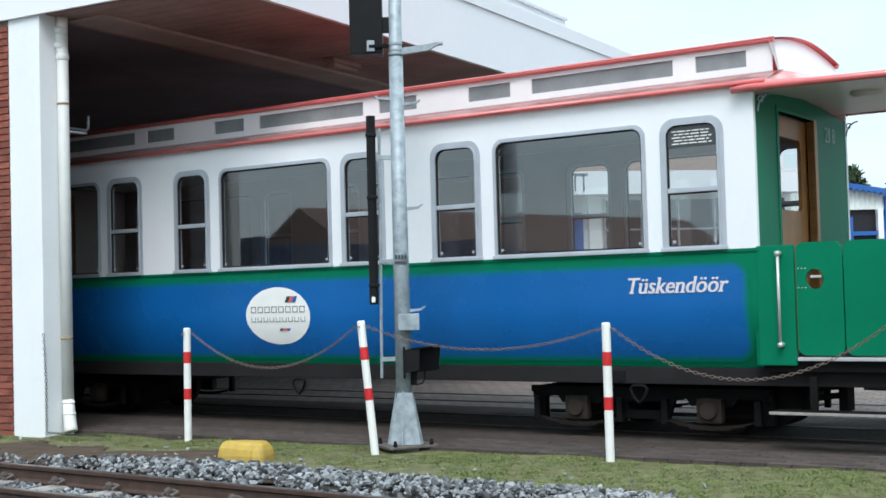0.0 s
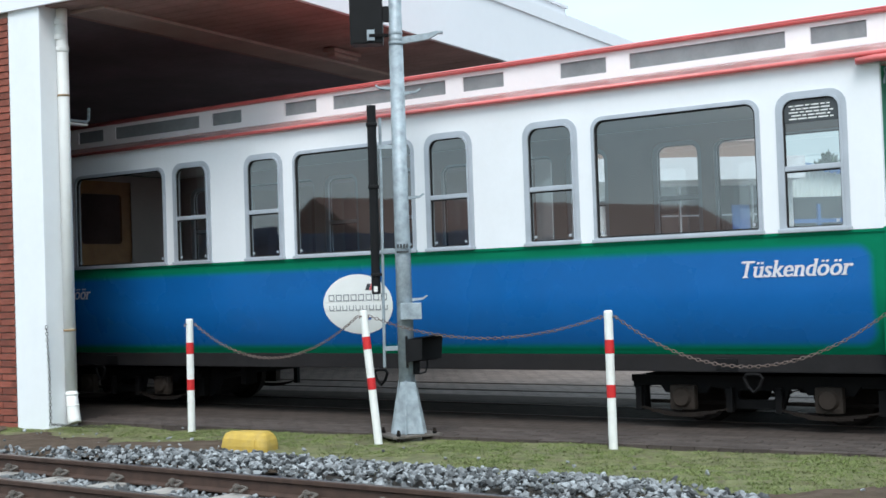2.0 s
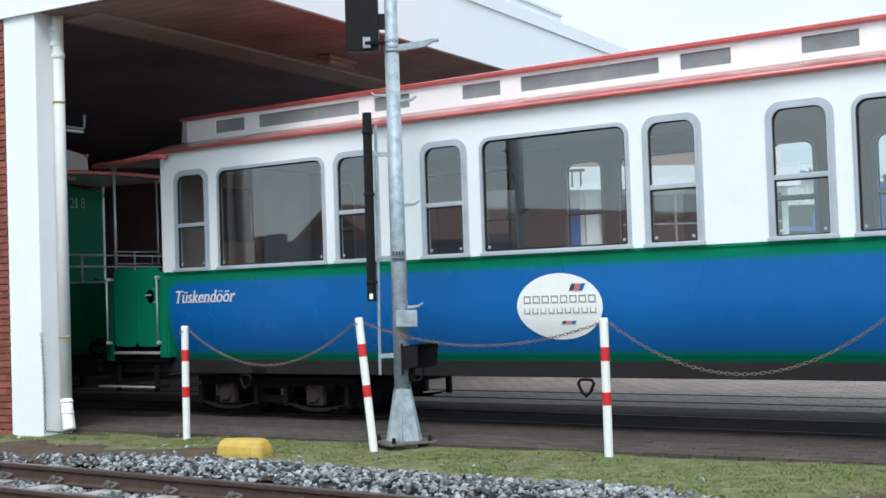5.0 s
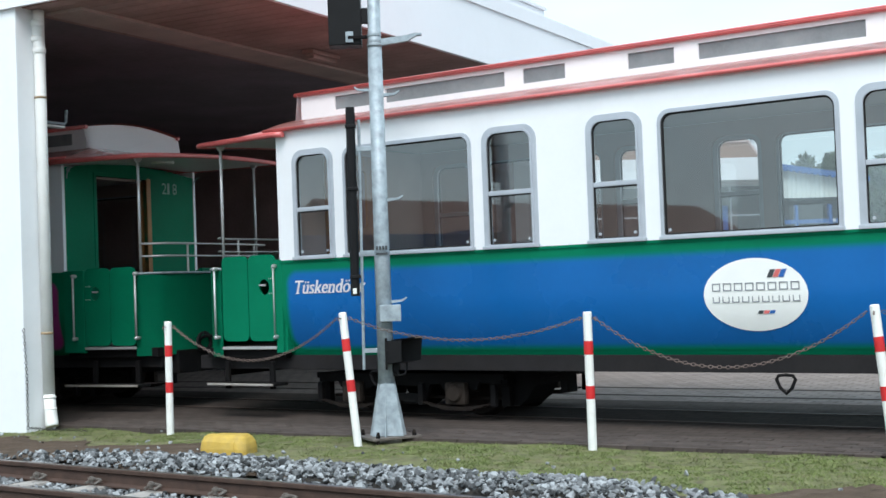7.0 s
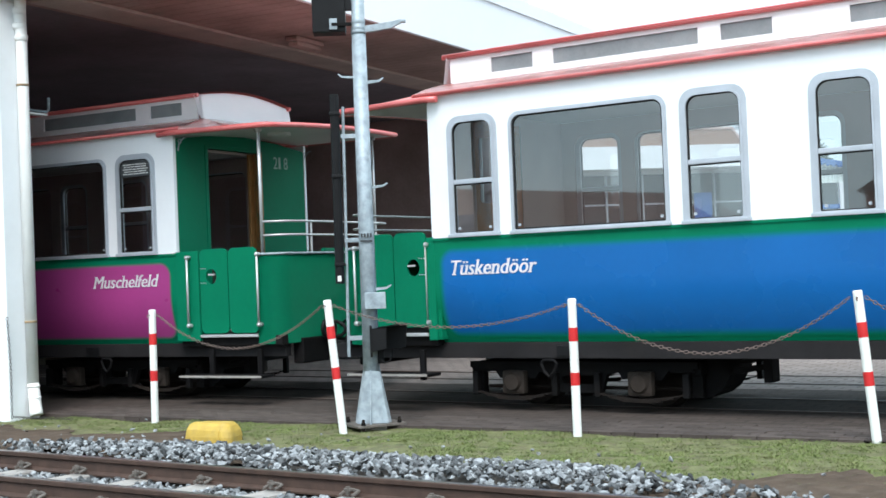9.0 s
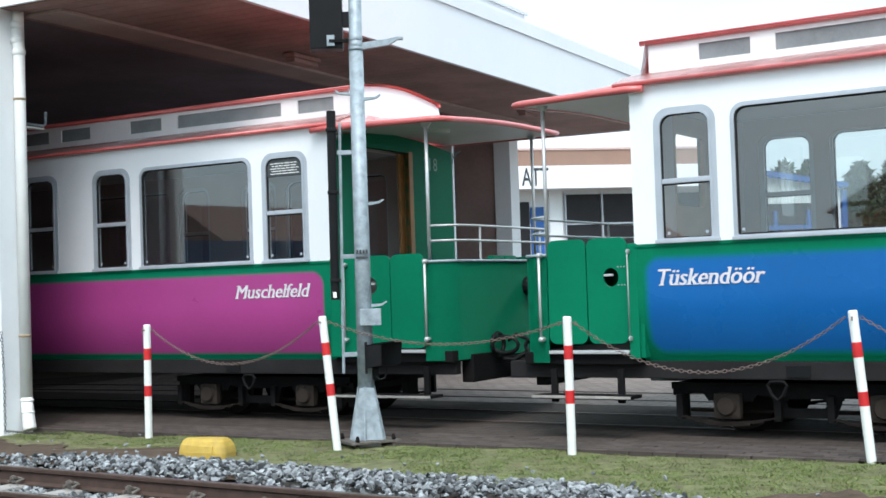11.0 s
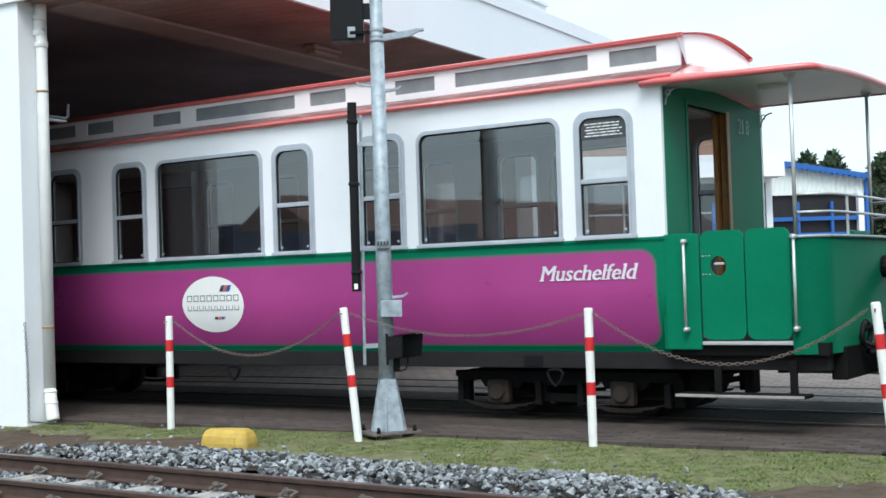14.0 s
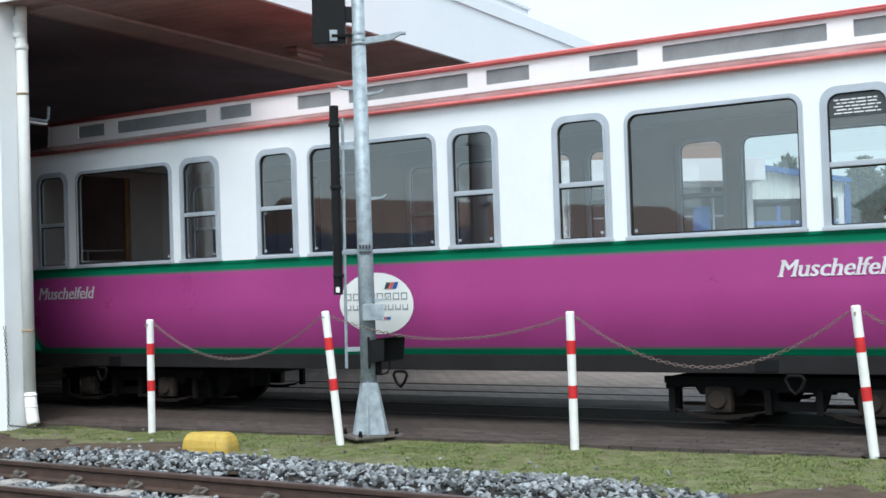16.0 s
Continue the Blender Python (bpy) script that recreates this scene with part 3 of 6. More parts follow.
for i in range(70):
    y = 0.1 + i * 0.217
    add_box(bm, 0.3, 2.79, y, y + 0.205, Z_SOF - 0.012, Z_SOF + 0.004)
shed_part("ceiling", bm, M_SOFFIT, "dark brown boarded soffit of the shed roof")
# ceiling split at the opening, the inner part coloured darker as if in shade
shed_part("ceiling_inside", box(-30.3, 0.298, 0.0, 15.3, Z_SOF - 0.006, Z_SOF + 0.12), M_CEILDARK, "ceiling inside the shed, coloured darker for the gloom there")
shed_part("lintel_beam", box(0.50, 1.02, 0.42, 13.0, Z_SOF - 0.05, Z_SOF - 0.014, 0.01), M_BEAM, "lintel beam across the shed opening")
fas = box(2.80, 2.86, -0.04, 15.40, Z_SOF - 0.03, Z_SOF + 0.77, 0.006)
add_box(fas, -30, 2.80, -0.04, 0.0, Z_SOF - 0.03, Z_SOF + 0.77)
add_box(fas, -30, 2.80, 15.34, 15.40, Z_SOF - 0.03, Z_SOF + 0.77)
shed_part("fascia", fas, M_FASCIA, "smooth white fascia round the shed roof")
cap = box(2.72, 2.885, -0.07, 15.43, Z_SOF + 0.77, Z_SOF + 0.98, 0.008)
add_box(cap, -30, 2.72, -0.07, 15.43, Z_SOF + 0.77, Z_SOF + 0.92)
shed_part("roof_edge", cap, M_FASCIA, "pale sheet-metal roof edge")
up = box(-28, 2.82, 0.0, 8.66, Z_SOF + 0.90, Z_SOF + 1.10, 0.01)
add_box(up, -28.1, 2.85, -0.03, 8.70, Z_SOF + 1.10, Z_SOF + 1.15, 0.006)
shed_part("upper_roof", up, M_FASCIA, "raised white roof section with a flat edge")


def soffit_lamp(x, y):
    thing = empty("soffit_lamp", "dusty unlit strip lamp under the soffit", "lamp", "lamps under the soffit", SHED @ pose(x, y, Z_SOF - 0.02))
    part("lamp_body", box(-0.09, 0.09, -0.32, 0.32, -0.06, 0.0, 0.02), M_SOFFIT, thing)
    part("diffuser", box(-0.07, 0.07, -0.28, 0.28, -0.12, -0.062, 0.03), M_DARKWALL, thing, "dull brown lamp cover")


soffit_lamp(1.7, 11.2)
soffit_lamp(1.5, 4.3)


def drainpipe():
    thing = empty("drainpipe", "white drainpipe with rust-stained joints on the shed pier", "pipe", at=SHED)
    x, y = 0.535, 0.27
    part("pipe", tube([(x, y, 0.32), (x, y, 4.12), (x - 0.03, y + 0.01, 4.2), (x - 0.03, y + 0.01, 4.34), (x, y, 4.42), (x, y, 4.5)], 0.062, 16), M_PIPE, thing, smooth=True)
    for z in (3.55, 1.0):
        part("collar", tube([(x, y, z - 0.012), (x, y, z + 0.008), (x, y, z + 0.012)], 0.066, 16), M_STAIN, thing, "rust-stained pipe joint", smooth=True)
    for z, dx in ((4.06, 0.0), (4.19, -0.025), (4.36, -0.02)):
        part("elbow_ring", tube([(x + dx, y, z - 0.035), (x + dx, y, z - 0.02), (x + dx, y, z + 0.02), (x + dx, y, z + 0.035)], [0.064, 0.072, 0.072, 0.064], 16), M_PIPE, thing, smooth=True)
    b = bmesh.new()
    add_tube(b, [(x + 0.06, y - 0.02, 0.0), (x + 0.05, y - 0.018, 0.03), (x + 0.022, y - 0.01, 0.2), (x, y, 0.34)], [0.071, 0.069, 0.065, 0.062], 16)
    for z, q in ((0.05, 0.046), (0.19, 0.024), (0.31, 0.006)):
        add_tube(b, [(x + q, y - q * 0.35, z - 0.012), (x + q, y - q * 0.35, z), (x + q, y - q * 0.35, z + 0.012)], [0.066, 0.074, 0.066], 16)
    part("shoe", b, M_PIPE, thing, "ribbed pipe foot", smooth=True)


drainpipe()


def conduit_in_shed():
    thing = empty("wall_lamp", "small unlit bracket lamp inside the shed opening", "lamp", at=SHED)
    part("arm", tube([(-0.2, 0.34, 3.43), (-0.2, 1.34, 3.43), (-0.2, 1.37, 3.46), (-0.2, 1.38, 3.60)], 0.018, 8), M_GALV, thing)
    part("housing", box(-0.25, -0.15, 0.93, 1.31, 3.375, 3.40, 0.008), M_PIPE, thing, "pale lamp housing")
    part("wall_plate", box(-0.27, -0.13, 0.362, 0.385, 3.36, 3.50, 0.006), M_GALV, thing)


conduit_in_shed()


# ---- chains ----
def chain(points, link, mat, label, wire=0.0033):
    """Links strung along the points, each one turned a quarter against the last."""
    pts = [Vector(p) for p in points]
    seg = [(b - a).length for a, b in zip(pts, pts[1:])]
    total = sum(seg)
    count = int(total / link)
    verts, faces = [], []
    for k in range(count):
        d = (k + 0.5) * total / count
        i = 0
        while i < len(seg) - 1 and d > seg[i]:
            d -= seg[i]
            i += 1
        t = (pts[i + 1] - pts[i]).normalized()
        c = pts[i] + t * d
        side = t.cross(Vector((0.3, 0.2, 0.93))).normalized()
        upv = t.cross(side)
        a = side if k % 2 else upv
        bb = t.cross(a)
        base = len(verts)
        nseg, nr = 10, 5
        for m in range(nseg):
            ang = 2 * math.pi * m / nseg
            centre = c + t * (math.cos(ang) * link * 0.62) + a * (math.sin(ang) * link * 0.36)
            out = (t * math.cos(ang) + a * math.sin(ang)).normalized()
            for q in range(nr):
                w = 2 * math.pi * q / nr
                verts.append(centre + out * math.cos(w) * wire + bb * math.sin(w) * wire)
        for m in range(nseg):
            for q in range(nr):
                faces.append((base + m * nr + q, base + m * nr + (q + 1) % nr, base + ((m + 1) % nseg) * nr + (q + 1) % nr, base + ((m + 1) % nseg) * nr + q))
    me = bpy.data.meshes.new("chain")
    me.from_pydata(verts, [], faces)
    me.materials.append(mat)
    return tagged(new("chain", me), label, "chain", "chains")


def sagging(a, b, drop, n=24):
    a, b = Vector(a), Vector(b)
    return [a.lerp(b, i / n) - Vector((0, 0, drop * 4 * (i / n) * (1 - i / n))) for i in range(n + 1)]


POSTS = [((-2.495, 12.877), (-2.484, 12.87)), ((-0.557, 11.428), (-0.665, 11.49)), ((1.392, 10.47), (1.390, 10.467)), ((3.461, 9.362), (3.375, 9.41)), ((5.55, 8.1), (5.55, 8.1))]


def barrier_post(foot, top, h=1.10):
    f, t = Vector((*foot, -0.1)), Vector((*top, h))
    d = (t - f)
    thing = empty("barrier_post", "white barrier post with two red bands" + (", leaning" if abs(top[0] - foot[0]) > 0.05 else ""), "post", "barrier posts")
    quat = d.to_track_quat("Z", "Y")
    thing.matrix_basis = Matrix.Translation(f) @ quat.to_matrix().to_4x4()
    L = d.length
    r = 0.036
    zs = [0, L - 0.71, L - 0.605, L - 0.35, L - 0.238, L]
    cols = [M_POSTW, M_POSTR, M_POSTW, M_POSTR, M_POSTW]
    names = ["post_tube", "red_band", "post_tube", "red_band", "post_tube"]
    for z0, z1, mm, nm in zip(zs, zs[1:], cols, names):
        rr = r + (0.0012 if mm is M_POSTR else 0)
        pts = [(0, 0, z0), (0, 0, z1)]
        rad = [rr, rr]
        if z1 == L:
            pts = [(0, 0, z0), (0, 0, z1 - 0.012), (0, 0, z1 - 0.003), (0, 0, z1)]
            rad = [rr, rr, rr * 0.9, rr * 0.7]
        part(nm, tube(pts, rad, 18), mm, thing, smooth=False)
    for sd in (-1, 1):
        b = bmesh.new()
        add_tube(b, [(sd * 0.035, 0, L - 0.055), (sd * 0.065, 0, L - 0.05), (sd * 0.075, 0, L - 0.075)], 0.006, 6)
        part("hook", b, M_CHAIN, thing, "rusty chain hook")
    return t


TOPS = [barrier_post(f, t, 1.15 if i == 1 else 1.10) for i, (f, t) in enumerate(POSTS)]
for i, drop in ((0, 0.36), (1, 0.19), (2, 0.41), (3, 0.4)):
    a, b = TOPS[i] + Vector((0.05, -0.02, -0.05)), TOPS[i + 1] + Vector((-0.05, 0.02, -0.05))
    chain(sagging(a, b, drop), 0.034, M_CHAIN, "rusty link chain sagging between barrier posts")
hook = SHED @ Vector((0.50, -0.03, 1.06))
foot = SHED @ Vector((0.56, -0.06, 0.02))
chain([hook, hook.lerp(foot, 0.5) + Vector((0.012, 0, 0)), foot, foot + Vector((0.3, -0.25, 0.0)), foot + Vector((0.75, -0.5, 0.0))], 0.034, M_CHAINDARK, "dark iron chain hanging loose down the shed pier")


# ---- signal mast ----
def signal_mast():
    bx, by = -0.298, 11.711
    thing = empty("signal_mast", "galvanised steel signal mast with brackets and a lamp hood", "signal mast", at=pose(bx, by, 0, 0, 0, 0))
    part("mast_tube", tube([(0.0, 0, 0.01), (0.0, 0, 3.58)], [0.077, 0.065], 22), M_GALV, thing, smooth=True)
    part("upper_tube", tube([(0.0, 0, 3.56), (0.0, 0, 3.585), (0.0, 0, 3.60), (0.02, 0, 5.6)], [0.07, 0.07, 0.06, 0.055], 22), M_GALV, thing, smooth=True)
    for z in (3.60, 3.66):
        part("clamp_band", tube([(0.0, 0, z), (0.0, 0, z + 0.02)], 0.066, 22), M_GALV, thing)
    part("base_plate", box(-0.24, 0.24, -0.2, 0.2, -0.005, 0.018, 0.005, pose(0, 0, 0, 0, 0, 25)), M_CLIP, thing, "grimy steel base plate")
    for a in (25, 115, 205, 295):
        c, s_ = math.cos(radians(a + 45)), math.sin(radians(a + 45))
        part("anchor_bolt", tube([(c * 0.25, s_ * 0.25, -0.05), (c * 0.25, s_ * 0.25, 0.05), (c * 0.25, s_ * 0.25, 0.07)], [0.016, 0.016, 0.012], 8), M_RUSTY, thing)
        part("nut", tube([(c * 0.25, s_ * 0.25, 0.018), (c * 0.25, s_ * 0.25, 0.04)], 0.022, 6), M_UNDER, thing)
    # gusset plates
    for a in (-8, 82, 172, 262):
        b = bmesh.new()
        vs = []
        for yy in (-0.006, 0.006):
            vs.append([b.verts.new((x, yy, z)) for x, z in ((0.0, 0.018), (0.165, 0.018), (0.16, 0.06), (0.078, 0.50), (0.0, 0.53))])
        b.faces.new(vs[0])
        b.faces.new(vs[1])
        for i in range(5):
            b.faces.new((vs[0][i], vs[0][(i + 1) % 5], vs[1][(i + 1) % 5], vs[1][i]))
        bmesh.ops.transform(b, matrix=pose(0, 0, 0, 0, 0, a), verts=b.verts)
        part("gusset", b, M_GALV, thing)
    b = plate([(-0.145, 0.022), (0.145, 0.022), (0.066, 0.49), (-0.066, 0.49)], [], -0.006, 0.006)
    bmesh.ops.transform(b, matrix=pose(0.0, -0.125, 0.0, -5, 0, -8), verts=b.verts)
    part("gusset", b, M_GALV, thing)
    part("footing", box(-0.12, 0.12, -0.12, 0.12, -0.15, -0.004, 0.02), M_SLEEPER, thing, "rough concrete footing")
    # signal head
    part("signal_head", box(-0.415, -0.115, -0.05, 0.16, 3.58, 4.9, 0.012), M_BLACK, thing, "black signal head seen from behind")
    part("head_bracket", box(-0.115, -0.055, -0.03, 0.03, 3.78, 3.92, 0.006), M_BLACK, thing)
    part("head_clamp", box(-0.24, -0.06, -0.075, -0.045, 3.63, 3.66, 0.004), M_UNDER, thing)
    part("head_plate", box(-0.26, -0.19, -0.07, -0.052, 3.60, 3.70, 0.004), M_GALV, thing)
    # bracket arm with cut end
    b = plate([(0.05, 3.57), (0.30, 3.605), (0.40, 3.66), (0.385, 3.68), (0.30, 3.66), (0.05, 3.63)], [], -0.03, 0.03)
    part("bracket_arm", b, M_GALV, thing)
    part("arm_cap", box(0.385, 0.435, -0.035, 0.035, 3.655, 3.675, 0.004), M_GALV, thing)
    # rungs
    for z in (3.135, 2.175, 1.245):
        b = plate([(0.06, z - 0.035), (0.17, z - 0.02), (0.215, z + 0.012), (0.205, z + 0.022), (0.165, z - 0.002), (0.06, z - 0.005)], [], -0.025, 0.025)
        part("rung", b, M_GALV, thing)
        if z > 3:
            part("rung", plate([(-0.06, z + 0.02), (-0.17, z + 0.03), (-0.205, z + 0.06), (-0.195, z + 0.068), (-0.16, z + 0.044), (-0.06, z + 0.04)], [], -0.025, 0.025), M_GALV, thing)
    # black rod, conduit and clips
    part("black_rod", tube([(-0.245, -0.03, 3.01), (-0.248, -0.03, 2.2), (-0.252, -0.03, 1.29)], 0.042, 12), M_BLACK, thing, "black plastic pipe")
    part("rod_cap", box(-0.272, -0.238, -0.075, -0.07, 1.31, 1.36, 0.004), M_POSTW, thing)
    for z in (2.82, 2.25, 1.45):
        part("rod_clamp", box(-0.295, -0.195, -0.08, 0.02, z, z + 0.03, 0.006), M_BLACK, thing)
    part("conduit", tube([(-0.17, 0.0, 2.90), (-0.2, 0.0, 0.62)], 0.014, 8), M_GALV, thing)
    for z in (2.63, 1.68, 0.79):
        part("conduit_clip", box(-0.2, -0.06, -0.015, 0.015, z - 0.02, z + 0.02, 0.004), M_GALV, thing)
    part("junction_box", box(-0.035, 0.155, -0.14, -0.07, 1.05, 1.20, 0.008), M_GALV, thing, "small grey junction box")
    part("number_bars", box(-0.055, 0.055, -0.079, -0.072, 1.655, 1.675), M_DARKTEXT, thing)
    for i in range(4):
        part("number_bar", box(-0.05 + i * 0.028, -0.032 + i * 0.028, -0.086, -0.078, 1.70, 1.735), M_DARKTEXT, thing)
    # hooded lamp: a short grey cheek towards the tracks, a flared dark back and top
    part("lamp_hood", plate([(0.02, 0.67), (0.145, 0.69), (0.15, 0.885), (0.02, 0.87)], [], -0.17, -0.16), M_BLACK, thing, "dark sheet-metal lamp hood")
    part("hood_back", plate([(0.02, 0.66), (0.32, 0.685), (0.34, 0.905), (0.02, 0.875)], [], 0.05, 0.06), M_BLACK, thing)
    b = bmesh.new()
    q = [b.verts.new(p) for p in ((0.02, -0.17, 0.872), (0.34, -0.19, 0.905), (0.34, 0.06, 0.905), (0.02, 0.06, 0.872))]
    b.faces.new(q)
    bmesh.ops.solidify(b, geom=b.faces[:], thickness=0.008)
    part("hood_top", b, M_UNDER, thing)
    b = bmesh.new()
    q = [b.verts.new(p) for p in ((0.02, -0.17, 0.67), (0.25, -0.1, 0.68), (0.32, 0.06, 0.685), (0.02, 0.06, 0.66))]
    b.faces.new(q)
    bmesh.ops.solidify(b, geom=b.faces[:], thickness=0.008)
    part("hood_floor", b, M_UNDER, thing)
    part("hood_flap", box(0.0, 0.02, -0.18, 0.08, 0.62, 0.9, 0.004, None), M_BLACK, thing)
    part("hood_bracket", box(0.06, 0.12, -0.05, 0.0, 0.55, 0.67, 0.01), M_BLACK, thing)
    part("hood_cable", tube([(0.08, -0.06, 0.6), (0.12, -0.09, 0.56), (0.17, -0.08, 0.57), (0.19, -0.06, 0.62), (0.19, -0.05, 0.68)], 0.009, 6), M_BLACK, thing)


signal_mast()


def yellow_block():
    thing = empty("marker_block", "worn yellow painted marker block on the verge", "marker", at=pose(-1.675, 11.24, 0, 0, 0, -20))
    b = bmesh.new()
    rings = []
    for hx, hy, z in ((0.225, 0.15, -0.06), (0.225, 0.15, 0.02), (0.215, 0.14, 0.08), (0.198, 0.12, 0.12), (0.172, 0.09, 0.14)):
        ring = []
        for x, y in rounded(-hx, hx, -hy, hy, min(hy, 0.07), 4):
            lump = 0.012 * noise.noise(Vector((x * 7, y * 7, z * 9)))
            sag = -0.012 * max(0.0, x / 0.245) * (z > 0.05)
            ring.append(b.verts.new((x * (1 + lump), y * (1 + lump), z + sag + lump)))
        rings.append(ring)
    for p, q in zip(rings, rings[1:]):
        for i in range(len(p)):
            b.faces.new((p[i], p[(i + 1) % len(p)], q[(i + 1) % len(q)], q[i]))
    b.faces.new(rings[-1])
    b.faces.new(rings[0])
    part("block", b, M_YELLOW, thing)
    part("seam", tube([(0.12, -0.155, 0.0), (0.12, -0.143, 0.07), (0.12, -0.11, 0.11)], 0.006, 6), M_YELLOW, thing)


yellow_block()


# ---- coaches ----
BELT, BOTTOM, EAVE = 1.675, 0.665, 3.075
BODY = 10.69          # length of the closed body, from x = -BODY to 0
SMALL = [(-0.876, -0.262), (-3.348, -2.744), (-4.493, -3.905), (-6.945, -6.36), (-8.073, -7.452), (-10.48, -9.90)]
BIG = [(-2.62, -0.997), (-6.233, -4.604), (-9.79, -8.175)]
WZ0, WZ_SMALL, WZ_BIG = 1.697, 2.852, 2.834
SLITS = [(-0.684, -0.205), (-2.402, -0.906), (-3.143, -2.645), (-4.276, -3.786), (-5.983, -4.489), (-6.684, -6.22), (-7.821, -7.35), (-9.502, -8.032), (-10.194, -9.723)]


def belly(z):
    """How far the lower side panel curves inwards at the height z."""
    return 0.0 if z >= 1.25 else 0.15 * ((1.25 - z) / 0.57) ** 2


def side_sheet(x0, x1, z0, z1, radius, proud, depth=0.004, rows=28):
    """A sheet lying on the curved side panel, with rounded corners (radius) or oval (radius None)."""
    bm = bmesh.new()
    cx, cz, hx, hz = (x0 + x1) / 2, (z0 + z1) / 2, (x1 - x0) / 2, (z1 - z0) / 2
    grid = []
    for i in range(rows + 1):
        z = cz - hz * math.cos(math.pi * i / rows)
        if radius is None:
            w = hx * math.sqrt(max(0.0, 1 - ((z - cz) / hz) ** 2)) + 1e-4
        else:
            e = max(0.0, radius - (hz - abs(z - cz)))
            w = hx - (radius - math.sqrt(max(0.0, radius ** 2 - e ** 2)))
        cols = 8
        grid.append([bm.verts.new((cx - w + 2 * w * k / cols, belly(z) - proud, z)) for k in range(cols + 1)])
    for r0, r1 in zip(grid, grid[1:]):
        for a, b, c, d in zip(r0, r0[1:], r1[1:], r1):
            bm.faces.new((a, b, c, d))
    return bm


def flip_y(bm):
    """Turns a near-side piece into its far-side twin."""
    for v in bm.verts:
        v.co.y = COACH_W - v.co.y
    return bm


def window_hole(x0, x1, big, inset):
    top = WZ_BIG if big else WZ_SMALL
    return arched(x0 + inset, x1 - inset, WZ0 + inset, top - inset, 0.115 if big else 0.13)


def coach_window(coach, x0, x1, big, far, label_panel):
    top = WZ_BIG if big else WZ_SMALL
    fw = 0.036 if big else 0.062
    x0, x1 = x0 + 0.010, x1 - 0.010
    r = 0.115 if big else 0.135
    ri = r - fw * 0.6
    # rubber seal; on big windows wider, its black also painting the shadow at the head
    seal = 0.014 if big else 0.009

    def put(name, b, mat, parent, label=""):
        return part(name, flip_y(b) if far else b, mat, parent, label)

    inner = arched(x0 + fw, x1 - fw, WZ0 + 0.03, top - fw, ri)
    fr = put("wide_window" if big else "window", plate(arched(x0, x1, WZ0, top, r), [inner], -0.010, 0.05), M_ALU, coach)
    # raised bead round the opening
    put("bead", plate(arched(x0 + fw - 0.018, x1 - fw + 0.018, WZ0 + 0.012, top - fw + 0.018, ri + 0.014), [inner], -0.020, -0.009), M_ALU, fr)
    put("seal", plate(inner, [arched(x0 + fw + seal, x1 - fw - seal, WZ0 + 0.03 + seal, top - fw - seal, ri - seal * 0.7, 0.008)], -0.004, 0.02), M_RUBBER, fr)
    b = plate([(x0 + fw, WZ0 + 0.03), (x1 - fw, WZ0 + 0.03), (x1 - fw, top - fw), (x0 + fw, top - fw)], [], 0.012, 0.012)
    pane = put("pane", b, M_GLASS, fr)
    pane.visible_shadow = False
    put("sill", box(x0 - 0.01, x1 + 0.01, -0.035, 0.0, WZ0 - 0.012, WZ0 + 0.02, 0.006), M_ALU, fr)
    if not big:
        put("sash_bar", box(x0 + fw, x1 - fw, -0.014, 0.03, 2.195, 2.24, 0.008), M_ALU, fr)
        put("sash_seal", box(x0 + fw, x1 - fw, -0.004, 0.028, 2.183, 2.195), M_RUBBER, fr)
    if not far:
        for px in (x0 + fw + 0.045, x1 - fw - 0.045):
            part("catch", box(px - 0.012, px + 0.012, -0.004, 0.01, WZ0 + 0.06, WZ0 + 0.085, 0.004), M_ALU, fr)
    if label_panel:
        a, c = x0 + fw + 0.012, x1 - fw - 0.012
        part("notice", box(a, c, 0.002, 0.008, 2.595, top - fw - 0.012), M_LABEL, fr, "dark notice with unreadable white lines")
        rng = random.Random(5)
        for k in range(5):
            x, end = a + 0.04 + (0.02 if k % 2 else 0.0), c - 0.035 - (0.025 if k % 3 == 1 else 0.0)
            while x < end - 0.02:
                w = min(rng.uniform(0.03, 0.085), end - x)
                part("notice_bar", box(x, x + w, -0.001, 0.001, 2.622 + k * 0.027, 2.632 + k * 0.027), M_TEXT, fr)
                x += w + 0.013


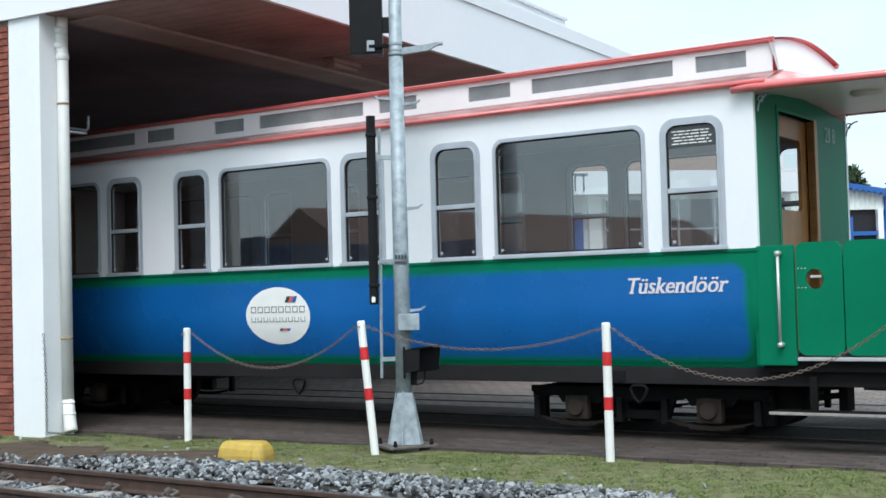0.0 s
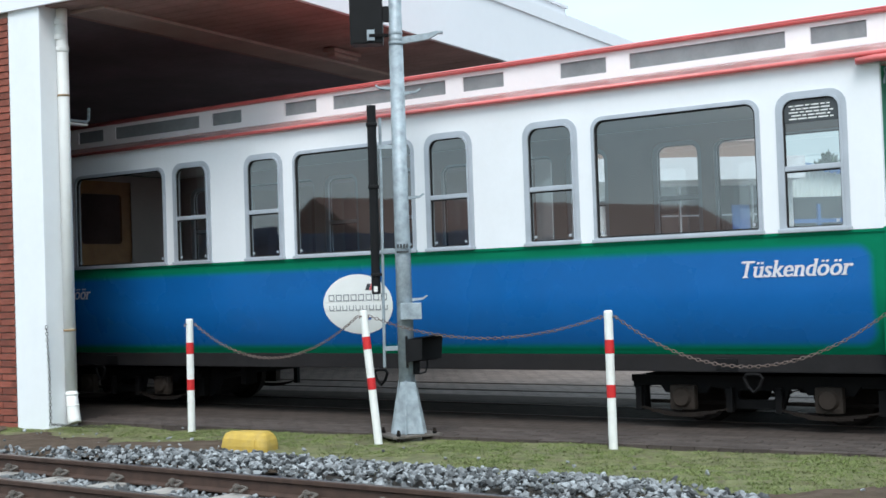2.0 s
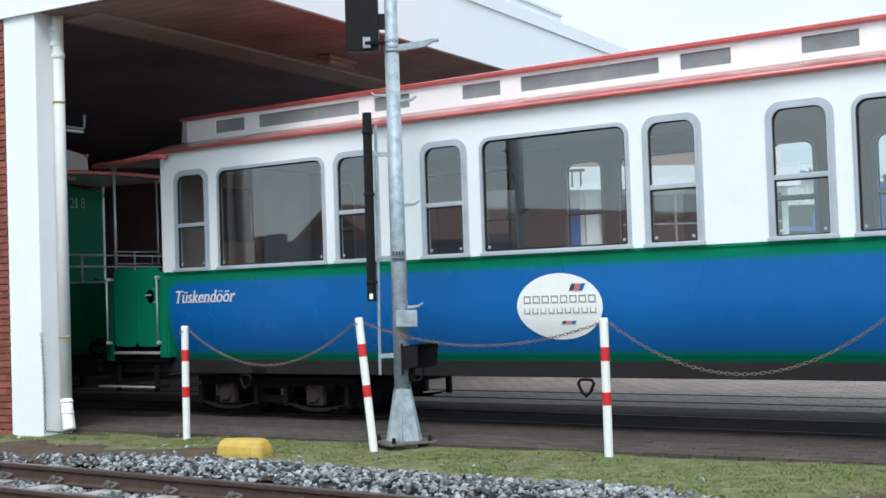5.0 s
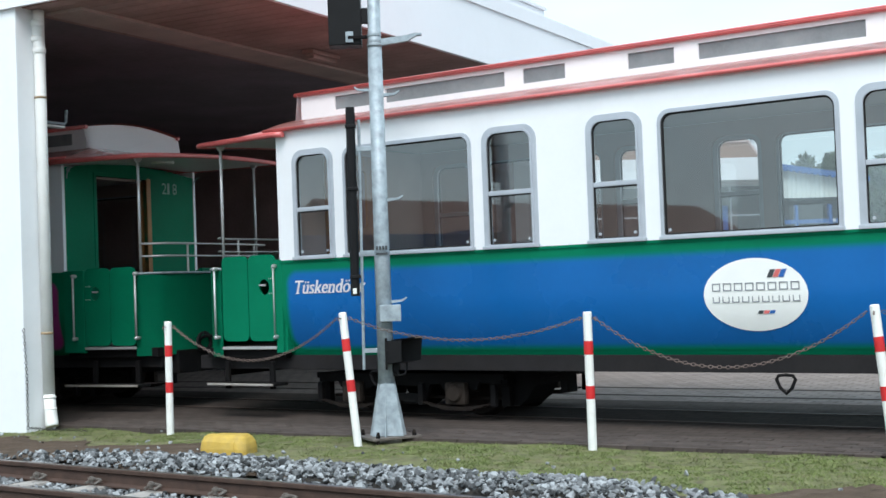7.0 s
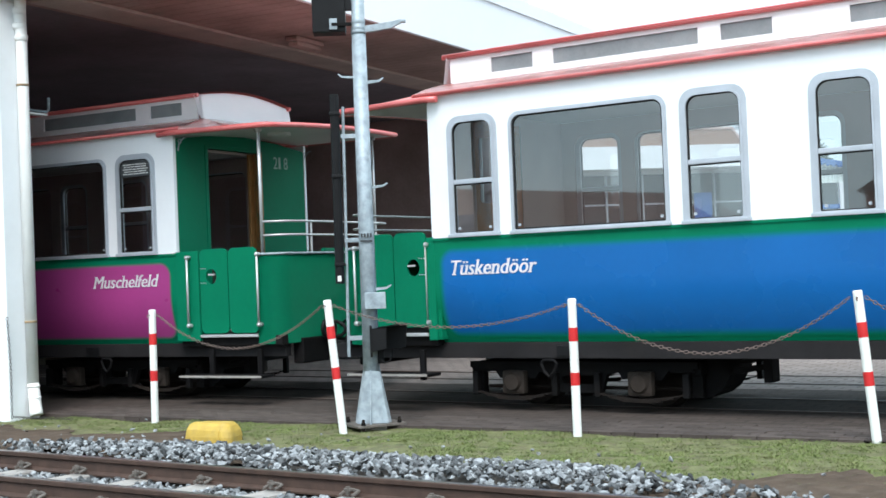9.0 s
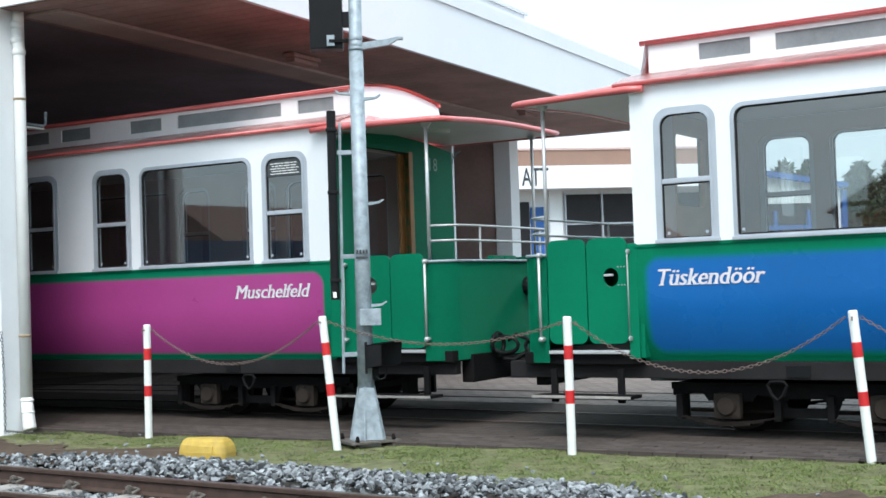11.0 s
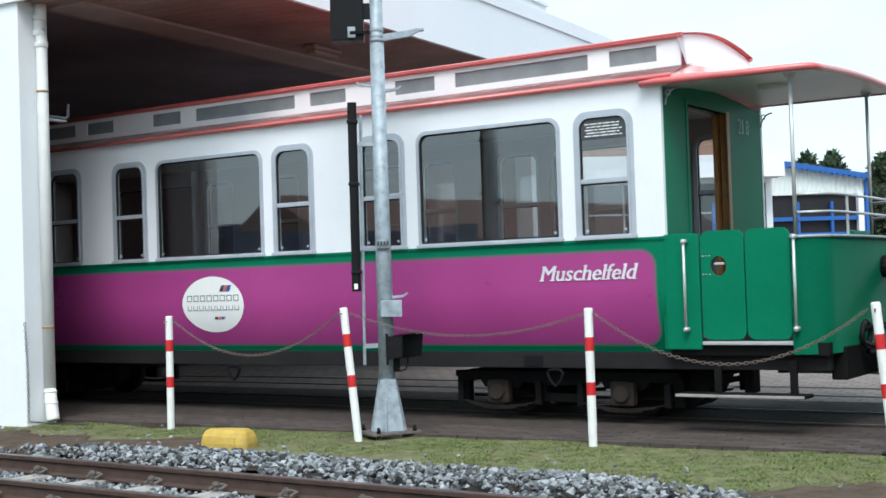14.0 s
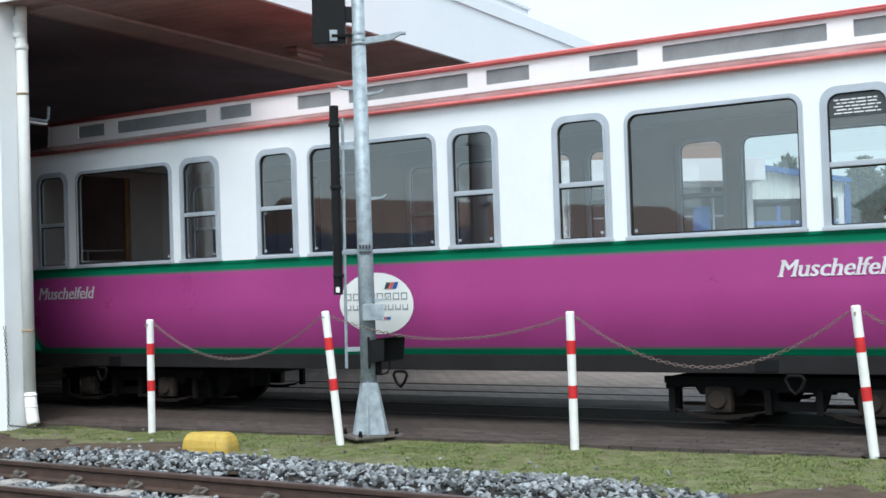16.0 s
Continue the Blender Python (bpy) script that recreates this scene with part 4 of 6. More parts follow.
def bogie(coach, centre):
    frame_ = part("bogie", box(centre - 1.15, centre + 1.15, 0.42, COACH_W - 0.42, 0.36, 0.46, 0.015), M_UNDER, coach)
    sets = []
    for y in (0.40, COACH_W - 0.46):
        b = plate([(centre - 1.2, 0.46), (centre + 1.2, 0.46), (centre + 1.2, 0.40), (centre + 0.92, 0.385), (centre + 0.86, 0.30), (centre + 0.46, 0.30), (centre + 0.42, 0.36), (centre + 0.3, 0.34), (centre + 0.24, 0.17), (centre - 0.24, 0.17), (centre - 0.3, 0.34), (centre - 0.42, 0.36), (centre - 0.46, 0.30), (centre - 0.86, 0.30), (centre - 0.92, 0.385), (centre - 1.2, 0.40)], [rounded(centre - 0.17, centre + 0.17, 0.25, 0.33, 0.03)], y, y + 0.06)
        part("side_frame", b, M_UNDER, frame_)
        near_y = y - 0.09 if y < 1 else y + 0.06
        for ax in (-0.665, 0.665):
            part("axle_box", box(centre + ax - 0.125, centre + ax + 0.125, near_y, near_y + 0.1, 0.15, 0.38, 0.05), M_DUSTY, frame_, "dusty brown axle box")
            yy = near_y if y < 1 else near_y + 0.1
            part("axle_cap", tube([(centre + ax, yy + 0.012, 0.27), (centre + ax, yy - 0.03, 0.27)], [0.1, 0.075], 16), M_DUSTY, frame_)
            b = bmesh.new()
            for k in range(3):      # curved leaves, each shorter than the one above
                ln = 0.44 - k * 0.12
                low = [(centre + ax + ln * (i - 6) / 6, 0.118 - k * 0.013 + 0.05 * (ln * (i - 6) / 6 / 0.44) ** 2) for i in range(13)]
                leaf = plate(low + [(p, q + 0.012) for p, q in reversed(low)], [], near_y + 0.02, near_y + 0.08)
                me = bpy.data.meshes.new("leaf")
                leaf.to_mesh(me)
                leaf.free()
                b.from_mesh(me)
                bpy.data.meshes.remove(me)
            part("leaf_spring", b, M_RUSTY, frame_)
            for e in (-0.44, 0.44):
                part("spring_hanger", box(centre + ax + e - 0.03, centre + ax + e + 0.03, near_y + 0.02, near_y + 0.08, 0.14, 0.36, 0.01), M_UNDER, frame_)
    for e in (-1.15, 1.15):
        part("guard_iron", box(centre + e - 0.05, centre + e + 0.05, 0.5, 0.58, 0.13, 0.45, 0.01), M_UNDER, frame_)
        part("cross_beam", box(centre + e - 0.06, centre + e + 0.06, 0.45, COACH_W - 0.45, 0.34, 0.45, 0.01), M_UNDER, frame_)
    for ax in (-0.665, 0.665):
        b = tube([(0, -0.62, 0), (0, 0.62, 0)], 0.055, 12)
        for sd in (-1, 1):
            y0 = sd * 0.475
            add_tube(b, [(0, y0 - 0.055 * sd, 0), (0, y0 - 0.054 * sd, 0), (0, y0 - 0.03 * sd, 0), (0, y0 + 0.07 * sd, 0)], [0.12, 0.325, 0.30, 0.285], 32)
            for k in range(8):
                a = k * math.pi / 4
                add_box(b, 0.1, 0.26, y0 + 0.06 * sd - 0.015, y0 + 0.06 * sd + 0.03, -0.018, 0.018, 0, pose(0, 0, 0, 0, math.degrees(a), 0))
        ws = part("wheel_set", b, M_RUSTY, frame_, "grimy spoked steel wheels on an axle")
        sets.append((ws, centre + ax))
    part("brake_rod", tube([(centre - 1.1, 0.6, 0.2), (centre + 1.1, 0.6, 0.2)], 0.018, 8), M_RUSTY, frame_)
    part("brake_cylinder", plate([(centre + 1.05, 0.50), (centre + 1.50, 0.50), (centre + 1.44, 0.36), (centre + 1.34, 0.20), (centre + 1.24, 0.13), (centre + 1.05, 0.11)], [], 0.62, 1.1), M_UNDER, frame_)
    part("brake_lever", plate([(centre + 1.3, 0.52), (centre + 1.80, 0.52), (centre + 1.80, 0.44), (centre + 1.78, 0.385), (centre + 1.42, 0.33), (centre + 1.38, 0.36)], [[(centre + 1.50, 0.40), (centre + 1.74, 0.43), (centre + 1.74, 0.455), (centre + 1.50, 0.43)]], 0.62, 0.66), M_UNDER, frame_)
    part("end_bracket", box(centre + 1.75, centre + 1.83, 0.55, 0.75, 0.27, 0.52, 0.012), M_UNDER, frame_)
    return sets


def mirror_x(bm, about):
    for v in bm.verts:
        v.co.x = 2 * about - v.co.x
    return bm


def platform(coach, flip, door_open):
    """The open end platform with gates, dash, railings, steps and its own roof."""
    def put(name, bm, mat, label="", parent=None, smooth=False):
        if flip:      # the rear platform has no side panel beside the body and is shorter
            for v in bm.verts:
                if v.co.x > 0.31:
                    v.co.x -= 0.23
                elif v.co.x > 0:
                    v.co.x *= 0.25
            mirror_x(bm, -BODY / 2)
        return part(name, bm, mat, parent or coach, label, smooth)
    W = COACH_W
    put("platform_floor", box(0.0, 1.38, 0.04, W - 0.04, 0.64, 0.75, 0.01), M_UNDER)
    put("door_sill", box(0.31, 1.10, -0.015, 0.10, 0.735, 0.765, 0.006), M_STEEL, "bright metal sill")
    # end wall with an open doorway
    b = plate([(0.03, 0.70), (W - 0.03, 0.70), (W - 0.03, 2.99), (W * 0.75, 3.06), (W * 0.5, 3.09), (W * 0.25, 3.06), (0.03, 2.99)], [[(0.62, 0.74), (1.58, 0.74), (1.58, 2.91), (0.62, 2.91)]], 0.0, 0.05)
    for v in b.verts:
        v.co = Vector((-0.055 + v.co.y, v.co.x, v.co.z))
    end_wall = put("end_wall", b, M_GREEN, "green end wall with a doorway")
    put("door_post", box(-0.07, 0.005, 1.58, 1.66, 0.74, 2.93, 0.008), M_WOOD, "varnished wooden door post", end_wall)
    put("door_post", box(-0.07, 0.002, 0.56, 0.62, 0.74, 2.93, 0.008), M_GREEN, "", end_wall)
    put("lintel", box(-0.07, 0.004, 0.56, 1.66, 2.91, 2.96, 0.008), M_GREEN, "", end_wall)
    # wooden sliding door with an open upper light, behind the wall
    b = plate([(0.66, 0.76), (1.60, 0.76), (1.60, 2.90), (0.66, 2.90)], [rounded(0.74, 1.43, 2.05, 2.72, 0.06)], 0.0, 0.035)
    for v in b.verts:
        v.co = Vector((-0.12 + v.co.y, v.co.x + (0.86 if door_open else 0.0), v.co.z))
    put("sliding_door", b, M_WOOD, "varnished wooden sliding door", end_wall)
    b = plate([(0.12, 0.76), (W - 0.12, 0.76), (W - 0.12, 2.98), (0.12, 2.98)], [[(0.62, 0.78), (1.58, 0.78), (1.58, 2.89), (0.62, 2.89)]], 0.0, 0.01)
    for v in b.verts:
        v.co = Vector((-0.145 + v.co.y, v.co.x, v.co.z))
    put("end_lining", b, M_INNER, "brown inner end lining", end_wall)
    for k in range(3):
        b = text_digit(k)
        for v in b.verts:
            v.co = Vector((0.004, 1.90 + 0.11 * k + v.co.x, 2.74 + v.co.z))
        if not flip:
            put("coach_number", b, M_NUMERAL, "faint pale numeral", end_wall)
    # side panel by the body, gates, and the curved dash
    b = box(-0.02, 0.30, -0.005, 0.045, BOTTOM + 0.03, 1.70, 0.012)
    put("side_panel", b, M_GREEN)
    for x0, x1, hole in ((0.315, 0.70, True), (0.712, 1.095, False)):
        up = 0.045 if flip else 0.0
        outline = rounded(x0, x1, 0.78 + up, 1.715 + up, 0.07)
        holes = []
        if hole:
            holes = [[(0.47 + 0.075 * math.cos(a * math.pi / 8), 1.41 + 0.085 * math.sin(a * math.pi / 8)) for a in range(16)]]
        gate = put("gate", plate(outline, holes, 0.005, 0.03), M_GREEN, "green gate leaf")
        if hole:
            put("latch", box(0.44, 0.53, -0.012, 0.004, 1.42, 1.44, 0.004), M_STEEL, "", gate)
            for z in (1.5, 1.34):
                for q in range(3):
                    put("hinge_bolt", tube([(0.335 + 0.03 * q, 0.006, z), (0.335 + 0.03 * q, -0.004, z)], 0.006, 6), M_STEEL, "", gate)
    for x in (0.185, 1.15):
        rail = put("grab_rail", tube([(x, -0.06, 0.87), (x, -0.06, 1.63)], 0.013, 10), M_STEEL, "polished vertical grab rail", smooth=True)
        for z in (0.87, 1.63):
            put("rail_knob", tube([(x, -0.085, z), (x, -0.07, z), (x, -0.04, z), (x, 0.01, z)], [0.01, 0.024, 0.024, 0.018], 10), M_STEEL, "", rail, True)
    # dash, bent round the corners
    plan = [(1.10, 0.0)]
    for k in range(7):
        a = radians(90 * k / 6)
        plan.append((1.16 + 0.24 * math.sin(a), 0.24 - 0.24 * math.cos(a)))
    for k in range(1, 8):
        t = k / 8
        plan.append((1.40 + 0.05 * math.sin(math.pi * t), 0.24 + (W - 0.48) * t))
    for k in range(7):
        a = radians(90 * k / 6)
        plan.append((1.16 + 0.24 * math.cos(a), W - 0.24 + 0.24 * math.sin(a)))
    plan.append((1.10, W))
    b = bmesh.new()
    cols = [[b.verts.new((x, y, z)) for z in (BOTTOM - 0.01, 1.62)] for x, y in plan]
    for p, q in zip(cols, cols[1:]):
        b.faces.new((p[0], q[0], q[1], p[1]))
    r = bmesh.ops.solidify(b, geom=b.faces[:], thickness=0.03)
    dash = put("dash_panel", b, M_GREEN, "curved green end panel", smooth=True)
    put("dash_rim", tube([(x, y, 1.63) for x, y in plan], 0.014, 8), M_GALV, "", dash, True)
    # the far gates close the other side
    put("far_gate", box(0.31, 1.10, W - 0.03, W - 0.005, 0.78, 1.70, 0.01), M_GREEN)
    put("far_side_panel", box(0.0, 0.30, W - 0.04, W, BOTTOM, 1.70, 0.01), M_GREEN)
    # end railings
    for z in (1.985, 1.835):
        put("railing", tube([(1.13, 0.08, z), (1.36, 0.24, z), (1.41, 0.5, z), (1.42, W / 2, z), (1.41, W - 0.5, z), (1.36, W - 0.3, z), (1.13, W - 0.17, z)], 0.012, 8), M_STEEL, smooth=True)
    for y in (0.62, W - 0.62):
        put("railing_post", tube([(1.41, y, 1.62), (1.41, y, 1.985)], 0.013, 8), M_STEEL)
    put("seat_top", box(1.30, 1.37, 0.95, 1.22, 1.60, 1.69, 0.03), M_GREEN)
    put("seat_top", box(1.30, 1.37, 1.24, 1.5, 1.60, 1.69, 0.03), M_GREEN)
    for y in (0.08, W - 0.17):
        pole = put("roof_pole", tube([(1.13, y, 1.62), (1.13, y, 3.0 + 0.08 * (y > 1))], 0.0175, 12), M_STEEL, "polished roof pole", smooth=True)
        put("pole_flange", tube([(1.13, y, 2.96 + 0.08 * (y > 1)), (1.13, y, 3.0 + 0.08 * (y > 1))], [0.03, 0.055], 12), M_STEEL, "", pole)
    # scroll brackets under the roof
    for y in (0.07, W - 0.07):
        b = bmesh.new()
        add_tube(b, [(0.015 + 0.12 * (1 - math.cos(a * math.pi / 14)), y, 2.85 + 0.14 * math.sin(a * math.pi / 14)) for a in range(8)], 0.008, 6)
        add_tube(b, [(0.045 + 0.025 * math.cos(a * math.pi / 5), y, 2.955 + 0.025 * math.sin(a * math.pi / 5)) for a in range(10)], 0.006, 6)
        put("scroll_bracket", b, M_GALV, "wrought scroll bracket")
    # platform roof: arched sheet with a red edge
    b = bmesh.new()
    top, low = [], []
    for i, x in enumerate((-0.14, 0.4, 0.9, 1.34)):
        t_, l_ = [], []
        for k in range(13):
            y = -0.06 + (W + 0.12) * k / 12
            hgt = 0.045 * math.sin(math.pi * k / 12) * (1 - 0.25 * i / 3) + 0.085 * k / 12
            t_.append(b.verts.new((x, y, 3.05 + hgt)))
            l_.append(b.verts.new((x, y, 3.005 + hgt)))
        top.append(t_)
        low.append(l_)
    for i in range(3):
        for k in range(12):
            b.faces.new((top[i][k], top[i][k + 1], top[i + 1][k + 1], top[i + 1][k]))
            f = b.faces.new((low[i][k], low[i][k + 1], low[i + 1][k + 1], low[i + 1][k]))
            f.material_index = 1
    roof = put("platform_roof", b, [M_ROOF, M_SOFFIT_P], "red platform roof with a pale ceiling")
    b = bmesh.new()
    edge = [(-0.16, -0.07, 3.03), (0.0, -0.075, 3.04), (1.30, -0.075, 3.02), (1.36, -0.03, 3.02)]
    edge += [(1.36, -0.03 + (W + 0.06) * k / 12, 3.02 + 0.035 * math.sin(math.pi * k / 12) + 0.085 * k / 12) for k in range(1, 12)]
    edge += [(1.36, W + 0.03, 3.105), (1.30, W + 0.075, 3.105), (-0.1, W + 0.075, 3.105)]
    add_tube(b, edge, 0.031, 8)
    put("roof_edge", b, M_RED, "red roof edge moulding", roof, True)
    put("ceiling_lamp", tube([(0.62, W * 0.45, 3.09), (0.62, W * 0.45, 3.05), (0.62, W * 0.45, 3.035)], [0.14, 0.14, 0.08], 20), M_SOFFIT_P, "round ceiling lamp, unlit", roof)
    # buffer beam, coupling hoses, step
    put("buffer_beam", box(1.30, 1.44, 0.35, W - 0.35, 0.42, 0.70, 0.02), M_UNDER)
    put("coupler", box(1.44, 1.62, W / 2 - 0.09, W / 2 + 0.09, 0.42, 0.60, 0.03), M_RUSTY)
    put("cable_socket", tube([(1.45, 1.55, 1.36), (1.50, 1.55, 1.36), (1.58, 1.53, 1.34), (1.62, 1.52, 1.32)], [0.10, 0.11, 0.08, 0.05], 14), M_BLACK, "black cable socket")
    for y, sgn in ((1.5, 1), (1.75, 1)):
        put("cable", tube([(1.58, y, 1.32), (1.60, y, 1.15), (1.62, y + 0.04, 0.98), (1.70, y + 0.12, 0.88), (1.78, y + 0.22, 0.86)], 0.03, 8), M_BLACK, "black jumper cable", smooth=True)
    put("hose", tube([(1.48, 0.80 + 0.13 * math.sin(a * 0.5), 0.78 + 0.11 * math.cos(a * 0.5)) for a in range(13)], 0.022, 8), M_BLACK, "coiled black hose", smooth=True)
    put("hose", tube([(1.60 + 0.15 * math.sin(a * 0.5), 0.72 + 0.02 * a / 13, 0.77 + 0.085 * math.cos(a * 0.5)) for a in range(14)], 0.02, 8), M_BLACK, "coiled black hose", smooth=True)
    put("hose", tube([(1.44, 1.1, 0.80), (1.56, 1.05, 0.86), (1.70, 1.02, 0.82), (1.80, 1.0, 0.74)], 0.02, 8), M_BLACK, smooth=True)
    put("hose", tube([(1.46, 0.9, 0.62), (1.55, 1.0, 0.60), (1.66, 1.1, 0.68), (1.75, 1.2, 0.72)], 0.025, 8), M_BLACK, smooth=True)
    sz = 0.345 if flip else 0.295
    step = put("step", box(0.10, 1.22, -0.14, 0.10, sz, sz + 0.03, 0.008), M_UNDER, "worn dark step board")
    put("step_nosing", box(0.10, 1.22, -0.155, -0.14, sz + 0.006, sz + 0.03, 0.004), M_SLEEPER, "", step)
    for x in (0.42, 1.08):
        put("step_hanger", box(x - 0.03, x + 0.03, 0.02, 0.06, 0.30, 0.60, 0.008), M_UNDER, "", step)
    step = put("far_step", box(0.10, 1.22, W - 0.10, W + 0.16, 0.295, 0.325, 0.008), M_GALV)
    for x in (0.42, 1.08):
        put("step_hanger", box(x - 0.03, x + 0.03, W - 0.06, W - 0.02, 0.30, 0.60, 0.008), M_UNDER, "", step)


def text_digit(k):
    return text_mesh("218"[k], 0.045 if k == 1 else 0.09, 0.15)


def railway_coach(word, colour, label, door_open):
    coach = empty("railway_coach", label, "railway coach", "coaches of the train")
    W = COACH_W
    everything = [(a, b, False) for a, b in SMALL] + [(a, b, True) for a, b in BIG]
    # the far side is the near side turned half round
    sides = {False: everything, True: [(-BODY - b, -BODY - a, big) for a, b, big in everything]}
    for far in (False, True):
        holes = [window_hole(a, b, big, 0.02) for a, b, big in sides[far]]
        b = plate([(-BODY, BELT), (0, BELT), (0, EAVE), (-BODY, EAVE)], holes, 0.0, 0.045)
        part("side_wall", flip_y(b) if far else b, M_WHITE, coach, "white upper side wall")
        b = side_sheet(-BODY, 0.0, BOTTOM, BELT + 0.002, 0.001, 0.0)
        part("lower_panel", flip_y(b) if far else b, M_GREEN, coach, "green lower side panel", smooth=True)
        b = side_sheet(*FIELD, 0.16, 0.004)
        part("colour_field", flip_y(b) if far else b, colour, coach, "rounded colour field", smooth=True)
        b = side_sheet(-BODY, 0.0, BELT - 0.012, BELT + 0.012, 0.0001, 0.014, rows=3)
        part("belt_rail", flip_y(b) if far else b, M_GREEN, coach)
        for a, bb, big in sides[far]:
            coach_window(coach, a, bb, big, far, a > -1 and not far)
        # clerestory
        b = plate([(-BODY + 0.02, 3.20), (0.03, 3.20), (0.03, 3.50), (-BODY + 0.02, 3.50)], [[(p, 3.305), (q, 3.305), (q, 3.452), (p, 3.452)] for p, q in SLITS], 0.42, 0.45)
        cl = part("clerestory_wall", flip_y(b) if far else b, M_CLER, coach, "pale clerestory wall")
        for p, q in SLITS:
            b = box(p, q, 0.438, 0.444, 3.305, 3.452)
            part("vent_pane", flip_y(b) if far else b, M_SLIT, cl, "grey frosted vent pane")
        b = tube([(-BODY - 0.05, 0.40, 3.515), (0.06, 0.40, 3.515)], 0.026, 8)
        part("clerestory_moulding", flip_y(b) if far else b, M_RED, coach, "red moulding", smooth=True)
        # eaves slope and moulding
        b = bmesh.new()
        pr = ((-0.06, 3.09), (0.02, 3.125), (0.2, 3.185), (0.43, 3.245))
        ends = [[b.verts.new((x, y, z)) for y, z in pr] for x in ((-BODY, 0.0) if far else (-BODY - 0.14, 0.14))]
        for i in range(3):
            b.faces.new((ends[0][i], ends[0][i + 1], ends[1][i + 1], ends[1][i]))
        bmesh.ops.solidify(b, geom=b.faces[:], thickness=0.02)
        part("lower_roof", flip_y(b) if far else b, M_ROOF, coach, "faded red roof slope")
        b = bmesh.new()
        over = 0.0 if far else 0.13
        add_tube(b, [(-BODY - over, -0.05, 3.087), (over, -0.05, 3.087)], 0.02, 8)
        part("eaves_moulding", flip_y(b) if far else b, M_RED, coach, "red eaves moulding", smooth=True)
    # arched upper roof with white arched ends
    b = bmesh.new()
    arch = [(0.37 + (W - 0.74) * k / 14, 3.525 + 0.10 * math.sin(math.pi * k / 14)) for k in range(15)]
    rows_v = [[b.verts.new((x, y, z)) for y, z in arch] for x in (-BODY - 0.06, 0.07)]
    for k in range(14):
        b.faces.new((rows_v[0][k], rows_v[0][k + 1], rows_v[1][k + 1], rows_v[1][k]))
    bmesh.ops.solidify(b, geom=b.faces[:], thickness=0.025)
    part("upper_roof", b, M_RED, coach, "arched red upper roof", smooth=False)
    for x in (-BODY + 0.01, 0.02):
        b = bmesh.new()
        foot_x = x + (0.10 if x > -1 else -0.10)
        b.faces.new([b.verts.new((x, y, z - 0.015)) for y, z in arch] + [b.verts.new((foot_x, W - 0.42, 3.1)), b.verts.new((foot_x, 0.42, 3.1))])
        bmesh.ops.solidify(b, geom=b.faces[:], thickness=0.02)
        part("clerestory_end", b, M_CLER, coach, "white arched clerestory end")
        sg = 1 if x > -1 else -1
        b = bmesh.new()
        hi, lo = [], []
        for k in range(13):
            y = -0.06 + (W + 0.12) * k / 12
            e = min(y + 0.06, W + 0.06 - y)
            rise = 0.085 * k / 12      # the platform roof stands higher on the far side
            hi.append(b.verts.new((x + sg * 0.10, y, 3.092 + max(rise, min(e / 0.49, 1.0) * 0.15))))
            lo.append(b.verts.new((x + sg * 0.62, y, 3.056 + rise + 0.05 * math.sin(math.pi * k / 12))))
        for k in range(12):
            b.faces.new((hi[k], hi[k + 1], lo[k + 1], lo[k]))
        for k in (0, 12):
            y, low_z = hi[k].co.y, 3.03 if k == 0 else 3.125
            b.faces.new((hi[k], lo[k], b.verts.new((lo[k].co.x, y, low_z)), b.verts.new((x - sg * 0.05, y, low_z)), b.verts.new((x - sg * 0.05, y, hi[k].co.z))))
        part("roof_ramp", b, M_ROOF, coach, "faded roof sheet running down to the platform")
    # inside
    part("coach_floor", box(-BODY + 0.03, -0.06, 0.15, W - 0.15, 0.70, 0.75), M_FLOOR, coach)
    part("ceiling_lining", box(-BODY + 0.03, -0.06, 0.05, W - 0.05, 3.0, 3.02), M_SOFFIT_P, coach)
    for far in (False, True):
        holes = [window_hole(a, b, big, 0.02) for a, b, big in sides[far]]
        b = plate([(-BODY + 0.06, BELT), (-0.06, BELT), (-0.06, 2.99), (-BODY + 0.06, 2.99)], holes, 0.055, 0.075)
        part("upper_lining", flip_y(b) if far else b, M_INNER, coach, "brown inner wall lining")
        b = box(-BODY + 0.05, -0.07, 0.155, 0.17, 0.75, BELT - 0.02)
        part("inner_lining", flip_y(b) if far else b, M_INNER, coach)
    # sole bar and fittings under the body
    for far in (False, True):
        b = box(-BODY - 1.36, 1.36, 0.135, 0.23, 0.512, BOTTOM - 0.002, 0.01)
        part("sole_bar", flip_y(b) if far else b, M_SOLE, coach, "dark grey sole bar")
        # thin black blocks on the bar's face paint the shade of a recess
        for x in (-1.44, -BODY + 1.36):
            b = box(x - 0.1, x + 0.1, 0.125, 0.145, 0.53, 0.63, 0.004)
            part("recess_shade", flip_y(b) if far else b, M_BLACK, coach)
        for x in (-1.19, -BODY + 1.19, -5.19):
            b = tube([(x + p, 0.09, q) for p, q in ((0.0, 0.50), (0.06, 0.495), (0.082, 0.465), (0.05, 0.39), (0.0, 0.345), (-0.05, 0.39), (-0.082, 0.465), (-0.06, 0.495), (0.0, 0.50))], 0.015, 6)
            part("lifting_eye", flip_y(b) if far else b, M_UNDER, coach, "dark lifting eye")
    part("underframe", box(-BODY, 0.0, 0.5, W - 0.5, 0.50, 0.66, 0.01), M_UNDER, coach)
